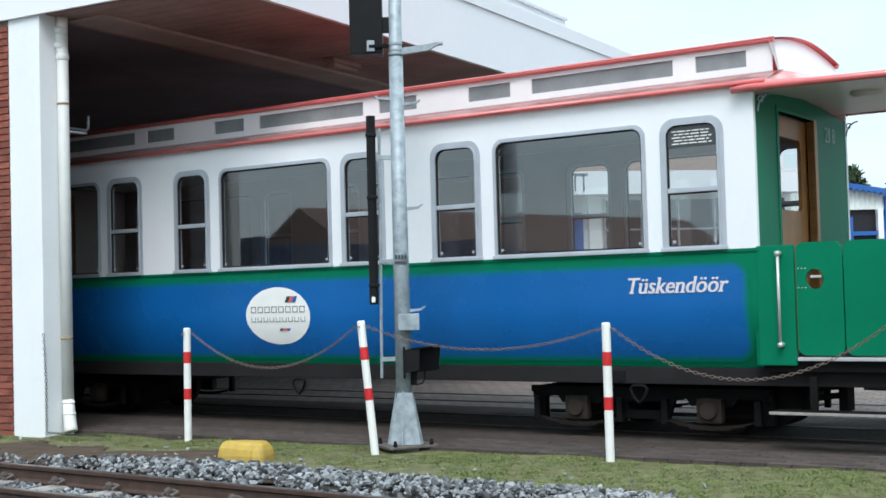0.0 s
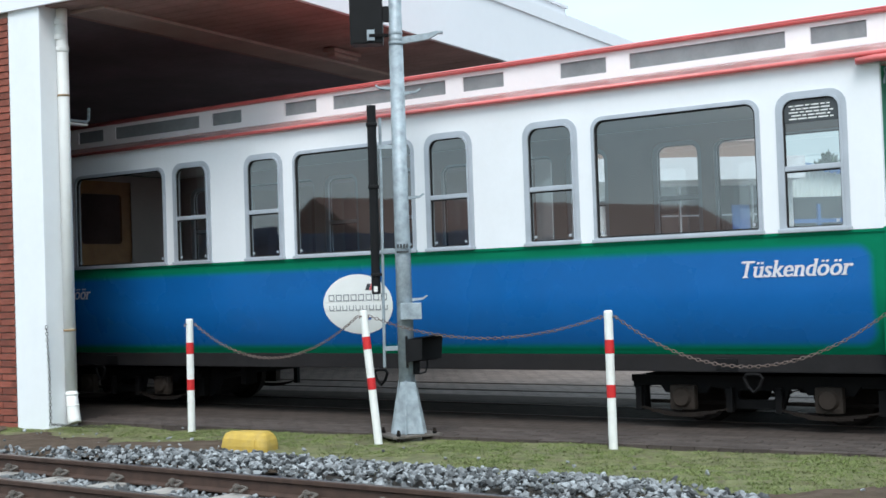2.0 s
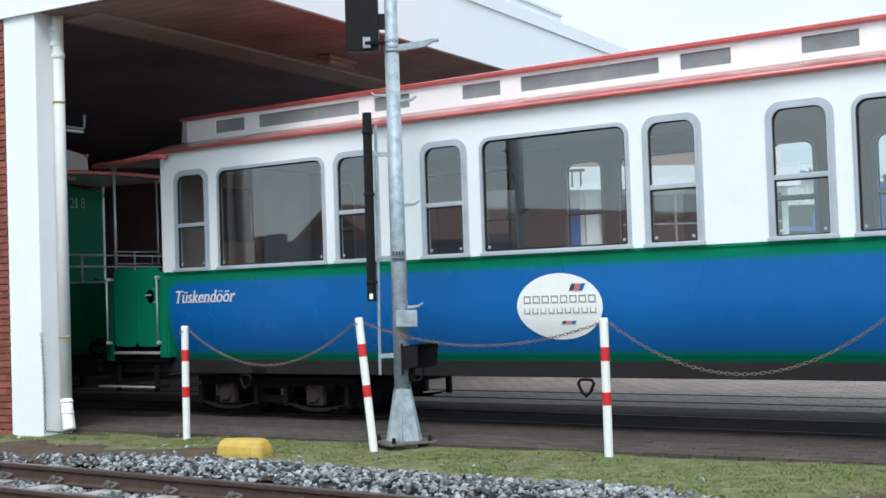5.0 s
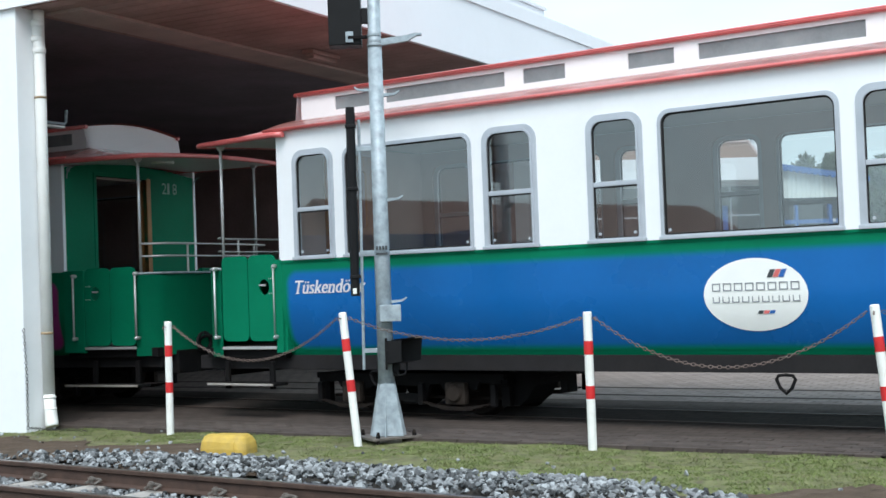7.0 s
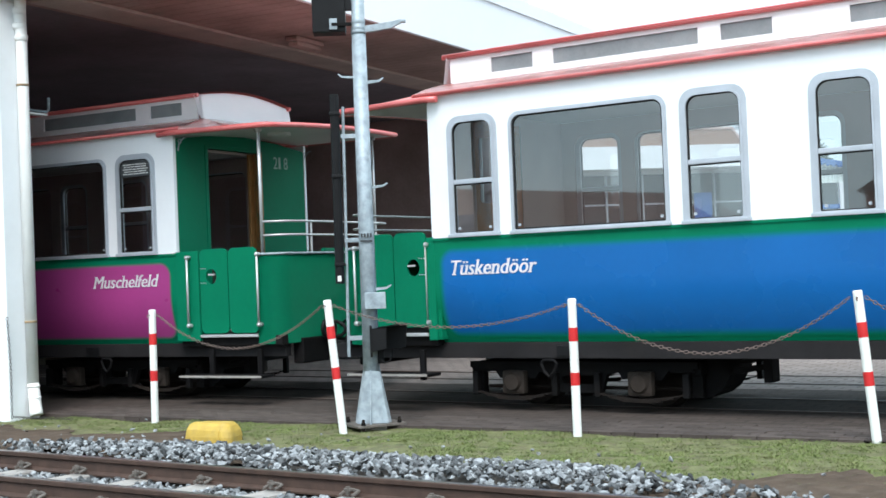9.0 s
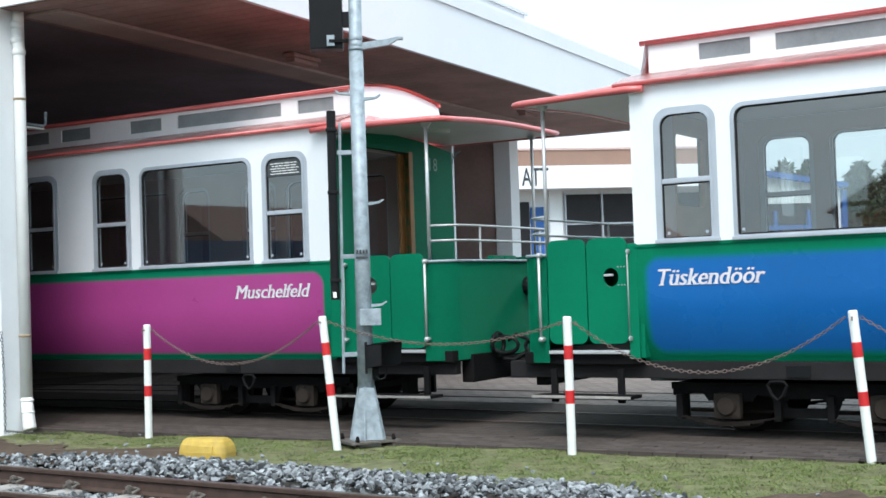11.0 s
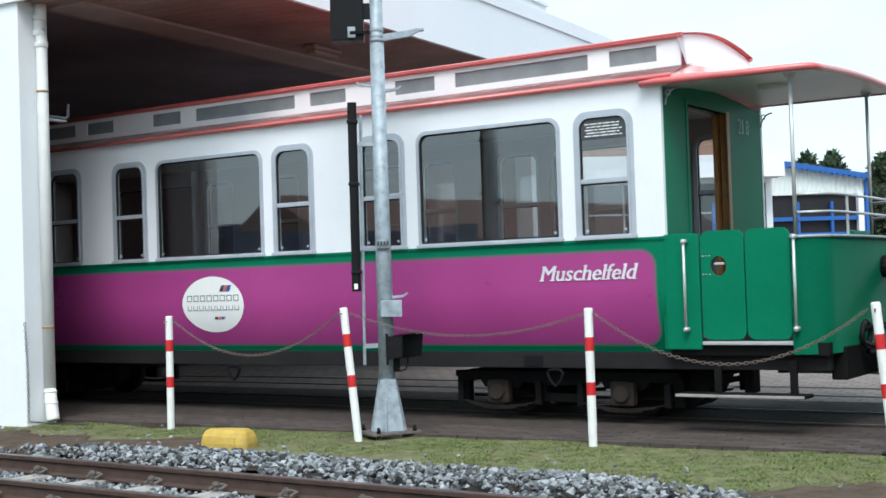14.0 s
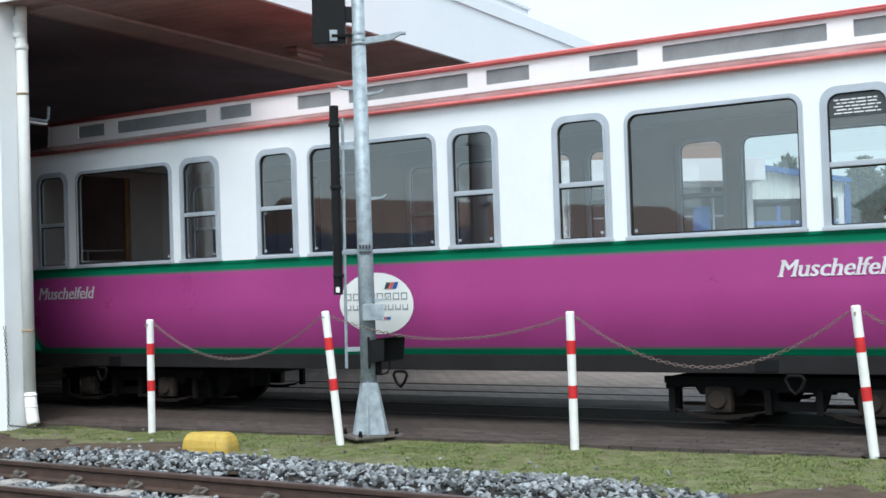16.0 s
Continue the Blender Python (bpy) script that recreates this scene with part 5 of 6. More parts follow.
    # lettering and emblem
    for x in (-0.255 - (0.94 if len(word) < 11 else 0.985), -BODY + 0.235):
        width = 0.94 if len(word) < 11 else 0.985
        b = bmesh.new()
        for k in range(3):      # laid three times, a little apart, for a bold face
            t = add_serifs(text_mesh(word, width, 0.142, 0.27))
            for v in t.verts:
                z = 1.322 + v.co.z
                v.co = Vector((x - 0.02 + 0.005 * k + v.co.x, belly(z) - 0.009 - 0.0006 * k + v.co.y, z))
            me = bpy.data.meshes.new("face")
            t.to_mesh(me)
            t.free()
            b.from_mesh(me)
            bpy.data.meshes.remove(me)
        part("lettering", b, M_LETTER, coach, "white slanted lettering")
    emblem = part("emblem", side_sheet(-5.85, -4.935, 0.872, 1.492, None, 0.009), M_TEXT, coach, "oval white emblem with dark bars", smooth=True)
    for z0, n_ in ((1.218, 8), (1.118, 9)):
        for k in range(n_):
            w = 0.79 / n_
            x = -5.77 + k * w
            st = 0.009
            b = plate([(x, z0), (x + w - 0.024, z0), (x + w - 0.024, z0 + 0.068), (x, z0 + 0.068)], [[(x + st, z0 + st), (x + w - 0.024 - st, z0 + st), (x + w - 0.024 - st, z0 + 0.068 - st), (x + st, z0 + 0.068 - st)]], belly(z0) - 0.014, belly(z0) - 0.0115)
            part("word_bar", b, M_WORD, emblem)
    for z0, xc in ((1.325, -5.19), (1.02, -5.29)):
        for k, mm in enumerate((M_DARKTEXT, M_RED, M_BLUETRIM)):
            b = plate([(xc - 0.09 + k * 0.05, z0), (xc - 0.045 + k * 0.05, z0), (xc - 0.015 + k * 0.05, z0 + 0.066), (xc - 0.06 + k * 0.05, z0 + 0.066)], [], belly(z0) - 0.0145, belly(z0) - 0.012)
            part("emblem_stripe", b, mm, emblem)
    platform(coach, False, door_open)
    platform(coach, True, door_open)
    sets = bogie(coach, -1.29) + bogie(coach, -9.36)
    return coach, sets


blue_coach, blue_wheels = railway_coach("T\u00fcskend\u00f6\u00f6r", M_BLUE, "white, green and blue narrow-gauge coach with red roof edges", False)
pink_coach, pink_wheels = railway_coach("Muschelfeld", M_PINK, "white, green and magenta narrow-gauge coach with red roof edges", True)


# ---- buildings beyond the yard ----
def workshop():
    # facade frame: origin at its far left, x along the facade
    m = pose(3.5, 47.2, 0, 0, 0, 9)
    thing = empty("workshop_building", "white flat-roofed workshop with dark windows and a brown roof edge", "building", at=m)
    part("wall", box(-20, 10.6, 0.6, 14, -0.2, 4.9), M_WALL, thing)
    part("canopy", box(-20, 10.6, -0.6, 0.6, 4.9, 5.75, 0.02), M_FASCIA, thing, "white canopy fascia")
    b = plate([(-20, 5.75), (10.1, 5.75), (9.6, 6.42), (-20, 6.42)], [], 0.3, 0.9)
    part("roof_band", b, M_BROWNBAND, thing, "brown sloped roof edge")
    part("roof_rim", plate([(-20, 6.42), (9.6, 6.42), (10.1, 5.75), (10.2, 5.75), (9.66, 6.50), (-20, 6.50)], [], 0.26, 0.95), M_RIM, thing, "pinkish roof rim")
    part("upper_storey", box(-20, 9.95, 1.0, 14, 5.8, 8.1), M_FASCIA, thing, "white upper storey")
    part("roof_coping", box(-20, 9.98, 0.96, 14, 8.1, 8.17), M_ALU, thing)
    part("parapet", box(9.96, 10.55, 1.0, 12, 5.7, 6.45, 0.01), M_FASCIA, thing, "pale low parapet")
    part("vent_cowl", plate([(10.02, 6.45), (10.3, 6.45), (10.3, 6.75)], [], 1.1, 1.4), M_ALU, thing, "slanted metal vent cowl")
    b = text_mesh("ATT", 1.02, 0.66, 0.0, 0.012)
    for v in b.verts:
        v.co = Vector((1.15 + v.co.x, -0.612, 5.02 + v.co.z))
    part("lettering", b, M_DARKTEXT, thing, "dark sign lettering on the canopy")
    part("door", box(1.75, 2.25, 0.5, 0.6, 0.0, 4.3), M_BLUETRIM, thing, "blue door")
    part("door_jamb", box(2.45, 2.95, 0.4, 0.6, 0.0, 4.9), M_WALL, thing)
    for i in range(5):
        x0 = 3.1 + i * 1.45
        win = part("window", box(x0, x0 + 1.4, 0.52, 0.6, 0.9, 4.75), M_OFFICE_GLASS, thing, "dark multi-pane window")
        for k in range(3):
            part("glazing_bar", box(x0 - 0.02, x0 + 1.42, 0.46, 0.52, 1.5 + k * 1.05, 1.56 + k * 1.05), M_ALU, win)
        part("mullion", box(x0 - 0.03, x0 + 0.03, 0.46, 0.52, 0.9, 4.8), M_ALU, win)
    part("window", box(0.2, 1.7, 0.52, 0.6, 0.5, 4.5), M_OFFICE_GLASS, thing)
    part("blue_door", box(8.05, 8.75, 0.44, 0.5, 0.0, 4.0), M_BLUETRIM, thing, "blue door")


workshop()


def warehouse():
    thing = empty("warehouse", "pale corrugated warehouse with blue roof edge and blue frames", "building", at=pose(15.5, 54, 0, 0, 0, 6))
    x0, x1 = -0.9, 3.85
    b = bmesh.new()
    n_ = 46
    prev = None
    for i in range(n_ + 1):
        x = x0 + (x1 - x0) * i / n_
        y = 0.03 if i % 2 else -0.03
        row = [b.verts.new((x, y, 4.5)), b.verts.new((x, y, 5.78 - (x - 0.2) * 0.16))]
        if prev:
            b.faces.new((prev[0], row[0], row[1], prev[1]))
        prev = row
    part("gable_sheet", b, M_SHEDWHITE, thing, "corrugated white cladding")
    part("lower_wall", box(x0, x1, 0.15, 10, -0.2, 4.52), M_OFFICE_GLASS, thing, "dark glazed lower front")
    part("back_wall", box(x0, x1, 0.1, 10, 4.52, 4.9), M_SHEDWHITE, thing)
    for i in range(4):
        part("blue_frame", box(x0 + 0.1 + i * 1.5, x0 + 0.22 + i * 1.5, -0.05, 0.14, -0.2, 4.2), M_BLUETRIM, thing)
    for z in (3.40, 2.72, 2.02):
        part("blue_rail", box(x0, x1, -0.08, 0.1, z, z + 0.17), M_BLUETRIM, thing)
    part("blue_panel", box(x0, x1, 0.08, 0.14, -0.2, 1.3), M_BLUETRIM, thing)
    for x in (x0 - 0.05, x1 - 0.45):
        part("white_post", box(x, x + 0.24, -0.14, 0.1, -0.2, 4.5), M_FASCIA, thing, "white front post")
    b = bmesh.new()
    add_box(b, x0 - 0.3, x1 + 0.1, -0.35, 10, -0.10, 0.10, 0.0, pose(0.04, 0, 5.84, 0, math.degrees(math.atan(0.16)), 0))
    for k in range(18):
        x = x0 + k * 0.26
        add_box(b, x, x + 0.13, -0.36, -0.33, 5.62 - (x - 0.2) * 0.16, 5.8 - (x - 0.2) * 0.16)
    part("roof", b, M_BLUETRIM, thing, "blue sheet roof edge")
    part("corner_trim", box(x1 - 0.1, x1 + 0.12, -0.1, 0.1, -0.2, 5.05), M_BLUETRIM, thing)


warehouse()


def pine(x, y, h, seed):
    rng = random.Random(seed)
    thing = empty("pine_tree", "dark bushy pine tree behind the buildings", "tree", "trees behind the yard", pose(x, y, 0))
    b = bmesh.new()
    add_tube(b, [(0, 0, 0), (0.1, 0, h * 0.4), (0.0, 0.1, h * 0.9)], [0.22, 0.15, 0.04], 8)
    for k in range(9):
        a, z = rng.uniform(0, 6.28), h * rng.uniform(0.35, 0.85)
        L = h * 0.22
        add_tube(b, [(0, 0, z), (L * math.cos(a), L * math.sin(a), z + L * 0.5)], [0.06, 0.02], 5)
    part("trunk", b, M_BARK, thing)
    verts, faces = [], []
    for k in range(1500):
        a = rng.uniform(0, 6.28)
        t = rng.random() ** 0.7
        z = h * (0.25 + 0.75 * t)
        r = h * 0.34 * (1 - t) ** 0.55 * (0.55 + 0.45 * math.sin(a * 3 + z * 2.3 + seed)) * rng.uniform(0.4, 1.1) + 0.08
        c = Vector((r * math.cos(a), r * math.sin(a), z + rng.uniform(-0.2, 0.3)))
        for q in range(3):
            d = Vector((rng.uniform(-1, 1), rng.uniform(-1, 1), rng.uniform(-0.2, 1.2))).normalized() * rng.uniform(0.2, 0.42)
            sd = d.cross(Vector((rng.uniform(-1, 1), rng.uniform(-1, 1), 0.2))).normalized() * 0.09
            base = len(verts)
            verts += [c - sd, c + sd, c + d + sd * 0.2, c + d - sd * 0.2]
            faces.append((base, base + 1, base + 2, base + 3))
    me = bpy.data.meshes.new("crown")
    me.from_pydata(verts, [], faces)
    me.materials.append(M_LEAF)
    crown = new("crown", me)
    crown.parent = thing


for i, (tx, ty, th) in enumerate(((20.4, 66, 7.4), (22.4, 68, 7.6), (24.4, 66, 7.3), (26.2, 66, 7.5), (28.6, 67, 8.0), (25.3, 62, 6.9), (18.6, 67, 7.1), (30.5, 66, 7.4), (21.6, 58.5, 5.0))):
    pine(tx, ty, th - 0.4, i + 3)


def house_behind(x, y, rz, w, d, h, roof_h):
    """Low brick houses across the road behind the viewer, which the windows mirror."""
    thing = empty("brick_house", "low red-brick house with a tiled roof across the yard", "house", "houses across the yard", pose(x, y, 0, 0, 0, rz))
    part("wall", box(-w / 2, w / 2, 0, d, -0.2, h), M_BRICK, thing)
    b = bmesh.new()
    vs = [b.verts.new(v) for v in ((-w / 2 - 0.3, -0.4, h), (w / 2 + 0.3, -0.4, h), (w / 2 + 0.3, d + 0.4, h), (-w / 2 - 0.3, d + 0.4, h), (-w / 2 - 0.3, d / 2, h + roof_h), (w / 2 + 0.3, d / 2, h + roof_h))]
    for f in ((0, 1, 5, 4), (2, 3, 4, 5), (1, 2, 5), (3, 0, 4), (3, 2, 1, 0)):
        b.faces.new([vs[i] for i in f])
    part("roof", b, M_TILES, thing)
    for i in range(4):
        x0 = -w / 2 + w * (i + 0.5) / 4
        part("window", box(x0 - 0.6, x0 + 0.6, d - 0.02, d + 0.05, 1.0, 2.3), M_OFFICE_GLASS, thing)


house_behind(-58, 12, 95, 18, 8, 3.0, 2.0)
house_behind(-50, -14, 70, 29, 8, 3.5, 2.3)
house_behind(-38, -36, 45, 18, 8, 4.4, 2.6)
house_behind(-10, -46, 5, 22, 8, 3.2, 3.2)
house_behind(22, -40, -25, 20, 8, 3.2, 3.0)


def container():
    thing = empty("freight_container", "blue corrugated freight container beside the yard", "container", at=pose(-15.5, 8.6, -0.1, 0, 0, 80))
    b = box(-3, 3, -1.2, 1.2, 0.15, 2.6, 0.02)
    for k in range(28):
        x = -2.85 + k * 0.21
        add_box(b, x, x + 0.1, -1.225, 1.225, 0.3, 2.55)
    part("container_body", b, M_CONTAINER, thing)
    for z in (1.6, 1.2):
        part("marking_bar", box(-0.5, 0.3, -1.24, -1.23, z, z + 0.18), M_TEXT, thing)
    for x in (-2.9, 2.9):
        part("corner_post", box(x - 0.1, x + 0.1, -1.24, 1.24, 0.0, 2.75, 0.01), M_CONTAINER, thing)


container()


# ---- grass, bricks and paving blocks ----
def grass():
    verts, faces = [], []
    rng = random.Random(11)
    for _ in range(300000):
        s = rng.uniform(-14, 0.5)
        o = rng.uniform(7.35, 10.2)
        p = near(s, o)
        e = (Vector((p.x, p.y)) - Vector(EDGE[0]))
        across = e.x * DIRE.y - e.y * DIRE.x      # positive on the near side of the paving edge
        if across < 0.0 + 0.05 * noise.noise(Vector((s * 4, 0, 0))):
            continue
        dens = 0.42 + 0.9 * noise.noise(Vector((p.x * 1.6, p.y * 1.6, 4))) + 0.5 * noise.noise(Vector((p.x * 5, p.y * 5, 1)))
        bare = 8.3 + 0.3 * noise.noise(Vector((s * 0.9, 8, 0))) + (0.25 if s < -7.5 else 0.0) - (0.5 if s > -6.0 else 0.0)
        if o < bare:
            dens -= 0.8 * (bare - o) / 0.3
        if across < 0.25:
            dens -= 0.1
        if rng.random() > dens + 0.38:
            continue
        h = rng.uniform(0.008, 0.02) * (1.5 if rng.random() < 0.04 else 1)
        a = rng.uniform(0, 6.28)
        d = Vector((math.cos(a), math.sin(a), 0)) * 0.0042
        lean = Vector((rng.uniform(-1, 1), rng.uniform(-1, 1), 0)) * h * 1.3
        hh = 0.035 * noise.noise(Vector((p.x * 1.3, p.y * 1.3, 0.3))) + 0.0175 * noise.noise(Vector((p.x * 6, p.y * 6, 2)))
        c = Vector((p.x, p.y, -0.038 + hh))
        base = len(verts)
        verts += [c - d, c + d, c + lean + Vector((0, 0, h))]
        faces.append((base, base + 1, base + 2))
    me = bpy.data.meshes.new("grass")
    me.from_pydata(verts, [], faces)
    me.materials.append(M_GRASS)
    tagged(new("grass", me), "short patchy grass along the paving edge", kind="stuff")


grass()


def bricks():
    """Courses of the side wall next to the white pier."""
    b = box(-0.105, 0.105, 0.0, 0.06, -0.031, 0.031, 0.004)
    first = part("brick", b, M_BRICK, wall_left)
    mesh = first.data
    half = part("brick", box(-0.05, 0.05, 0.0, 0.06, -0.031, 0.031, 0.004), M_BRICK, wall_left)
    k = 0
    for row in range(60):
        z = -0.02 + row * 0.075
        for col in range(4):
            x = -0.115 - col * 0.22 + (0.0 if row % 2 else -0.055)
            m = Matrix.Translation((x, 0.0, z))
            if k == 0:
                first.matrix_basis = m
            else:
                o = new("brick", mesh)
                o.parent = wall_left
                o.matrix_basis = m
            k += 1
        if row % 2 == 0:
            m = Matrix.Translation((-0.056 + 0.003, 0.0, z))
            if row == 0:
                half.matrix_basis = m
            else:
                o = new("brick", half.data)
                o.parent = wall_left
                o.matrix_basis = m


bricks()


def pavers():
    """Paving blocks along the front edge of the paved area."""
    b = box(-0.098, 0.098, -0.048, 0.048, -0.06, 0.0, 0.004)
    mesh = None
    ang = math.atan2(DIRE.y, DIRE.x)
    k = 0
    nrm = Vector((-DIRE.y, DIRE.x))
    for col in range(44):
        for row in range(7):
            s = 9.5 + col * 0.202 + (0.101 if row % 2 else 0)
            p = Vector(EDGE[0]) + DIRE * s + nrm * (0.05 + row * 0.102)
            m = Matrix.Translation((p.x, p.y, -0.004 + random.uniform(-0.003, 0.003))) @ Matrix.Rotation(ang + random.uniform(-0.01, 0.01), 4, "Z")
            if mesh is None:
                o = part("paver", b, M_PAVE, paving)
                mesh = o.data
            else:
                o = new("paver", mesh)
                o.parent = paving
            o.matrix_basis = m
            k += 1


pavers()


# ---- what moves ----
def motions():
    blue = [
        (0.0, pose(2.741, 10.806, 0, 0, 0, -34.65)),
        (0.25, pose(2.839, 10.737, 0, 0, 0, -34.7)),
        (0.5, pose(2.938, 10.667, 0, 0, 0, -34.74)),
        (0.75, pose(3.040, 10.595, 0, 0, 0, -34.78)),
        (1.0, pose(3.144, 10.522, 0, 0, 0, -34.83)),
        (1.25, pose(3.251, 10.446, 0, 0, 0, -34.87)),
        (1.5, pose(3.362, 10.369, 0, 0, 0, -34.91)),
        (1.75, pose(3.477, 10.288, 0, 0, 0, -34.96)),
        (2.0, pose(3.596, 10.204, 0, 0, 0, -35.0)),
        (2.25, pose(3.722, 10.115, 0, 0, 0, -35.04)),
        (2.5, pose(3.855, 10.022, 0, 0, 0, -35.09)),
        (2.75, pose(3.995, 9.924, 0, 0, 0, -35.13)),
        (3.0, pose(4.143, 9.820, 0, 0, 0, -35.18)),
        (3.25, pose(4.299, 9.710, 0, 0, 0, -35.22)),
        (3.5, pose(4.462, 9.595, 0, 0, 0, -35.26)),
        (3.75, pose(4.633, 9.475, 0, 0, 0, -35.3)),
        (4.0, pose(4.811, 9.351, 0, 0, 0, -35.34)),
        (4.25, pose(4.994, 9.222, 0, 0, 0, -35.38)),
        (4.5, pose(5.182, 9.090, 0, 0, 0, -35.41)),
        (4.75, pose(5.375, 8.955, 0, 0, 0, -35.44)),
        (5.0, pose(5.570, 8.817, 0, 0, 0, -35.47)),
        (5.25, pose(5.769, 8.678, 0, 0, 0, -35.49)),
        (5.5, pose(5.971, 8.536, 0, 0, 0, -35.51)),
        (5.75, pose(6.176, 8.391, 0, 0, 0, -35.52)),
        (6.0, pose(6.385, 8.245, 0, 0, 0, -35.53)),
        (6.25, pose(6.597, 8.095, 0, 0, 0, -35.54)),
        (6.5, pose(6.811, 7.944, 0, 0, 0, -35.54)),
        (6.75, pose(7.027, 7.793, 0, 0, 0, -35.53)),
        (7.0, pose(7.245, 7.639, 0, 0, 0, -35.52)),
        (7.25, pose(7.465, 7.483, 0, 0, 0, -35.51)),
        (7.5, pose(7.686, 7.328, 0, 0, 0, -35.49)),
        (7.75, pose(7.909, 7.170, 0, 0, 0, -35.46)),
        (8.0, pose(8.135, 7.011, 0, 0, 0, -35.43)),
        (8.25, pose(8.362, 6.850, 0, 0, 0, -35.4)),
        (8.5, pose(8.590, 6.689, 0, 0, 0, -35.35)),
        (8.75, pose(8.820, 6.526, 0, 0, 0, -35.31)),
        (9.0, pose(9.050, 6.363, 0, 0, 0, -35.25)),
        (9.25, pose(9.280, 6.201, 0, 0, 0, -35.2)),
        (9.5, pose(9.510, 6.038, 0, 0, 0, -35.13)),
        (9.75, pose(9.739, 5.875, 0, 0, 0, -35.06)),
        (10.0, pose(9.966, 5.712, 0, 0, 0, -34.99)),
        (10.25, pose(10.195, 5.549, 0, 0, 0, -34.91)),
        (10.5, pose(10.424, 5.386, 0, 0, 0, -34.83)),
        (10.75, pose(10.654, 5.221, 0, 0, 0, -34.74)),
        (11.0, pose(10.886, 5.055, 0, 0, 0, -34.64)),
        (11.25, pose(11.119, 4.888, 0, 0, 0, -34.54)),
        (11.5, pose(11.354, 4.720, 0, 0, 0, -34.44)),
        (11.75, pose(11.588, 4.550, 0, 0, 0, -34.37)),
        (12.0, pose(11.823, 4.379, 0, 0, 0, -34.37)),
        (12.25, pose(12.057, 4.208, 0, 0, 0, -34.37)),
        (12.5, pose(12.291, 4.038, 0, 0, 0, -34.37)),
        (12.75, pose(12.526, 3.867, 0, 0, 0, -34.37)),
        (13.0, pose(12.760, 3.696, 0, 0, 0, -34.37)),
        (13.25, pose(12.995, 3.524, 0, 0, 0, -34.37)),
        (13.5, pose(13.231, 3.353, 0, 0, 0, -34.37)),
        (13.75, pose(13.467, 3.180, 0, 0, 0, -34.37)),
        (14.0, pose(13.705, 3.007, 0, 0, 0, -34.37)),
        (14.25, pose(13.944, 2.832, 0, 0, 0, -34.37)),
        (14.5, pose(14.185, 2.657, 0, 0, 0, -34.37)),
        (14.75, pose(14.427, 2.481, 0, 0, 0, -34.37)),
        (15.0, pose(14.670, 2.303, 0, 0, 0, -34.37)),
        (15.25, pose(14.915, 2.125, 0, 0, 0, -34.37)),
        (15.5, pose(15.161, 1.945, 0, 0, 0, -34.37)),
        (15.75, pose(15.409, 1.765, 0, 0, 0, -34.37)),
        (16.0, pose(15.657, 1.584, 0, 0, 0, -34.37)),
    ]
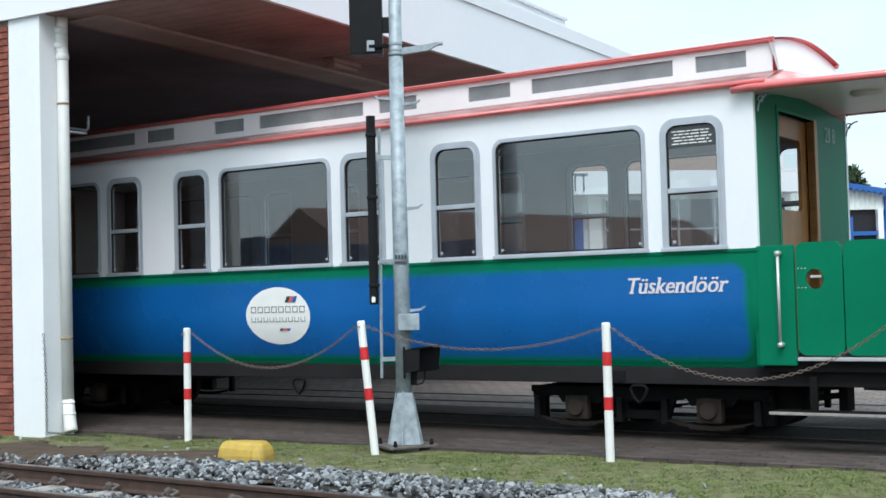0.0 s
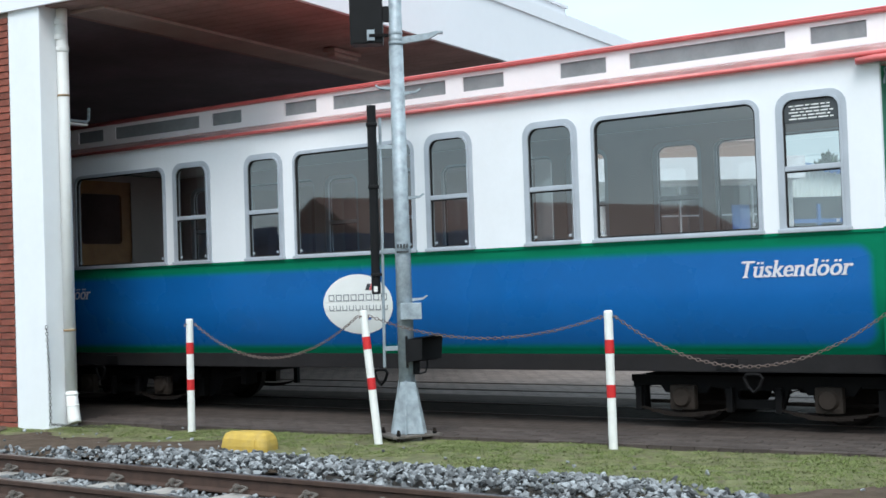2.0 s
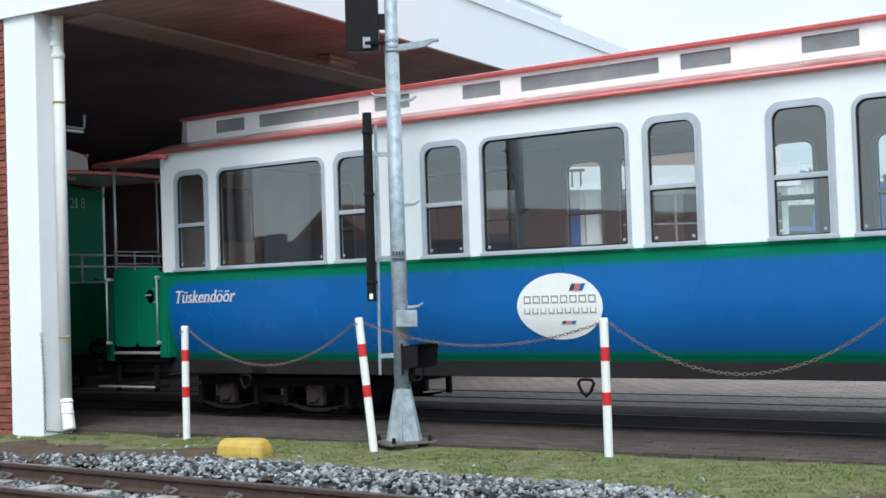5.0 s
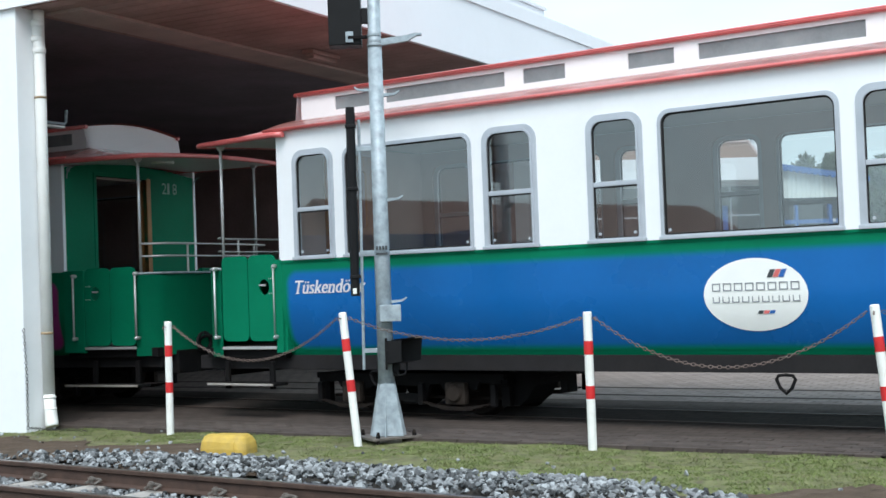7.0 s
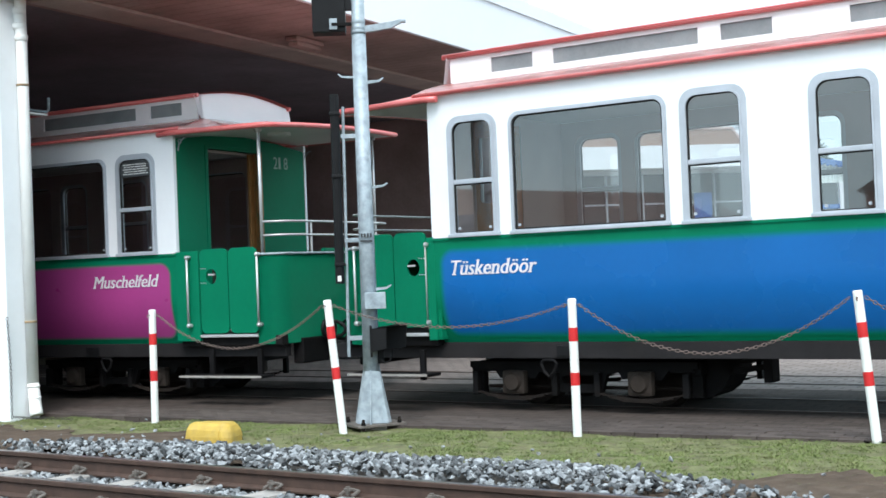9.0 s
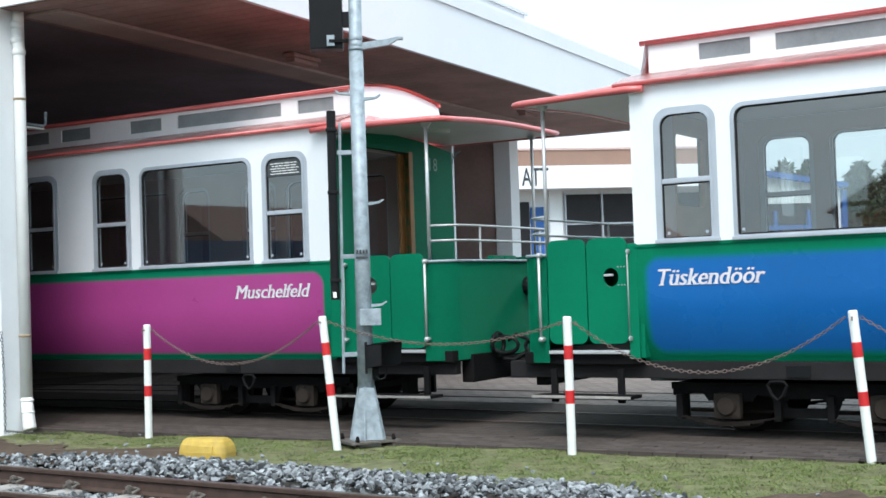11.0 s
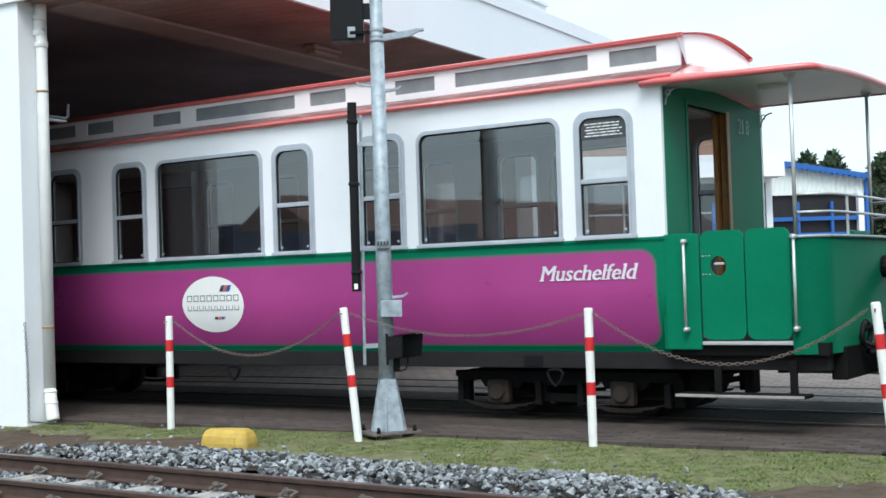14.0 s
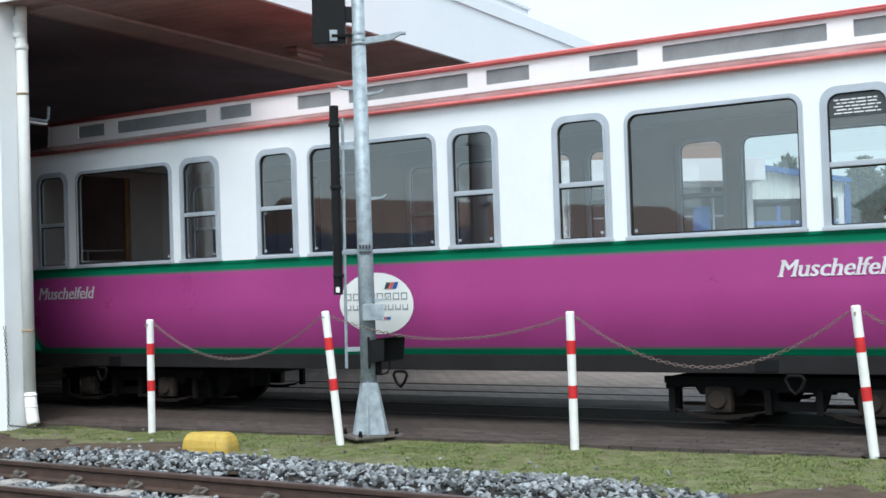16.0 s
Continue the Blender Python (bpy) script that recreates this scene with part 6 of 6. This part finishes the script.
    pink = [
        (0.0, pose(-9.095, 18.481, 0, 0, 0, -28.17)),
        (0.25, pose(-8.990, 18.424, 0, 0, 0, -28.17)),
        (0.5, pose(-8.884, 18.365, 0, 0, 0, -28.17)),
        (0.75, pose(-8.775, 18.304, 0, 0, 0, -28.17)),
        (1.0, pose(-8.663, 18.243, 0, 0, 0, -28.17)),
        (1.25, pose(-8.549, 18.179, 0, 0, 0, -28.17)),
        (1.5, pose(-8.430, 18.114, 0, 0, 0, -28.17)),
        (1.75, pose(-8.308, 18.046, 0, 0, 0, -28.17)),
        (2.0, pose(-8.180, 17.975, 0, 0, 0, -28.17)),
        (2.25, pose(-8.045, 17.901, 0, 0, 0, -28.17)),
        (2.5, pose(-7.903, 17.823, 0, 0, 0, -28.17)),
        (2.75, pose(-7.753, 17.740, 0, 0, 0, -28.17)),
        (3.0, pose(-7.595, 17.652, 0, 0, 0, -28.17)),
        (3.25, pose(-7.428, 17.560, 0, 0, 0, -28.17)),
        (3.5, pose(-7.253, 17.463, 0, 0, 0, -28.17)),
        (3.75, pose(-7.071, 17.362, 0, 0, 0, -28.17)),
        (4.0, pose(-6.881, 17.258, 0, 0, 0, -28.17)),
        (4.25, pose(-6.685, 17.149, 0, 0, 0, -28.17)),
        (4.5, pose(-6.483, 17.038, 0, 0, 0, -28.17)),
        (4.75, pose(-6.278, 16.924, 0, 0, 0, -28.17)),
        (5.0, pose(-6.068, 16.808, 0, 0, 0, -28.17)),
        (5.25, pose(-5.856, 16.691, 0, 0, 0, -28.17)),
        (5.5, pose(-5.641, 16.572, 0, 0, 0, -28.17)),
        (5.75, pose(-5.424, 16.452, 0, 0, 0, -28.17)),
        (6.0, pose(-5.205, 16.331, 0, 0, 0, -28.17)),
        (6.25, pose(-4.983, 16.208, 0, 0, 0, -28.17)),
        (6.5, pose(-4.758, 16.084, 0, 0, 0, -28.17)),
        (6.75, pose(-4.531, 15.958, 0, 0, 0, -28.17)),
        (7.0, pose(-4.301, 15.831, 0, 0, 0, -28.17)),
        (7.25, pose(-4.078, 15.686, 0, 0, 0, -28.34)),
        (7.5, pose(-3.860, 15.526, 0, 0, 0, -28.65)),
        (7.75, pose(-3.639, 15.365, 0, 0, 0, -28.95)),
        (8.0, pose(-3.416, 15.202, 0, 0, 0, -29.25)),
        (8.25, pose(-3.191, 15.038, 0, 0, 0, -29.54)),
        (8.5, pose(-2.965, 14.874, 0, 0, 0, -29.83)),
        (8.75, pose(-2.738, 14.709, 0, 0, 0, -30.11)),
        (9.0, pose(-2.509, 14.544, 0, 0, 0, -30.39)),
        (9.25, pose(-2.280, 14.378, 0, 0, 0, -30.65)),
        (9.5, pose(-2.050, 14.212, 0, 0, 0, -30.91)),
        (9.75, pose(-1.819, 14.046, 0, 0, 0, -31.17)),
        (10.0, pose(-1.588, 13.879, 0, 0, 0, -31.41)),
        (10.25, pose(-1.356, 13.713, 0, 0, 0, -31.65)),
        (10.5, pose(-1.123, 13.546, 0, 0, 0, -31.89)),
        (10.75, pose(-0.889, 13.379, 0, 0, 0, -32.11)),
        (11.0, pose(-0.655, 13.211, 0, 0, 0, -32.33)),
        (11.25, pose(-0.420, 13.044, 0, 0, 0, -32.54)),
        (11.5, pose(-0.185, 12.876, 0, 0, 0, -32.74)),
        (11.75, pose(0.051, 12.708, 0, 0, 0, -32.94)),
        (12.0, pose(0.288, 12.540, 0, 0, 0, -33.13)),
        (12.25, pose(0.524, 12.372, 0, 0, 0, -33.31)),
        (12.5, pose(0.760, 12.204, 0, 0, 0, -33.48)),
        (12.75, pose(0.997, 12.037, 0, 0, 0, -33.65)),
        (13.0, pose(1.234, 11.869, 0, 0, 0, -33.81)),
        (13.25, pose(1.472, 11.701, 0, 0, 0, -33.96)),
        (13.5, pose(1.710, 11.533, 0, 0, 0, -34.11)),
        (13.75, pose(1.949, 11.364, 0, 0, 0, -34.25)),
        (14.0, pose(2.189, 11.194, 0, 0, 0, -34.38)),
        (14.25, pose(2.431, 11.024, 0, 0, 0, -34.5)),
        (14.5, pose(2.675, 10.852, 0, 0, 0, -34.62)),
        (14.75, pose(2.922, 10.678, 0, 0, 0, -34.73)),
        (15.0, pose(3.171, 10.503, 0, 0, 0, -34.84)),
        (15.25, pose(3.421, 10.327, 0, 0, 0, -34.93)),
        (15.5, pose(3.673, 10.150, 0, 0, 0, -35.02)),
        (15.75, pose(3.923, 9.974, 0, 0, 0, -35.11)),
        (16.0, pose(4.175, 9.797, 0, 0, 0, -35.18)),
    ]
    walk(blue_coach, blue)
    walk(pink_coach, pink)
    # wheels turn by the way that the coach has gone
    for rows, wheels in ((blue, blue_wheels), (pink, pink_wheels)):
        gone, last, turns = 0.0, rows[0][1].translation, []
        for t, m in rows:
            gone += (m.translation - last).length
            last = m.translation
            turns.append((t, math.degrees(gone / 0.3)))
        for ws, x in wheels:
            walk(ws, [(t, pose(x, COACH_W / 2, 0.3, 0, a, 0)) for t, a in turns])


motions()
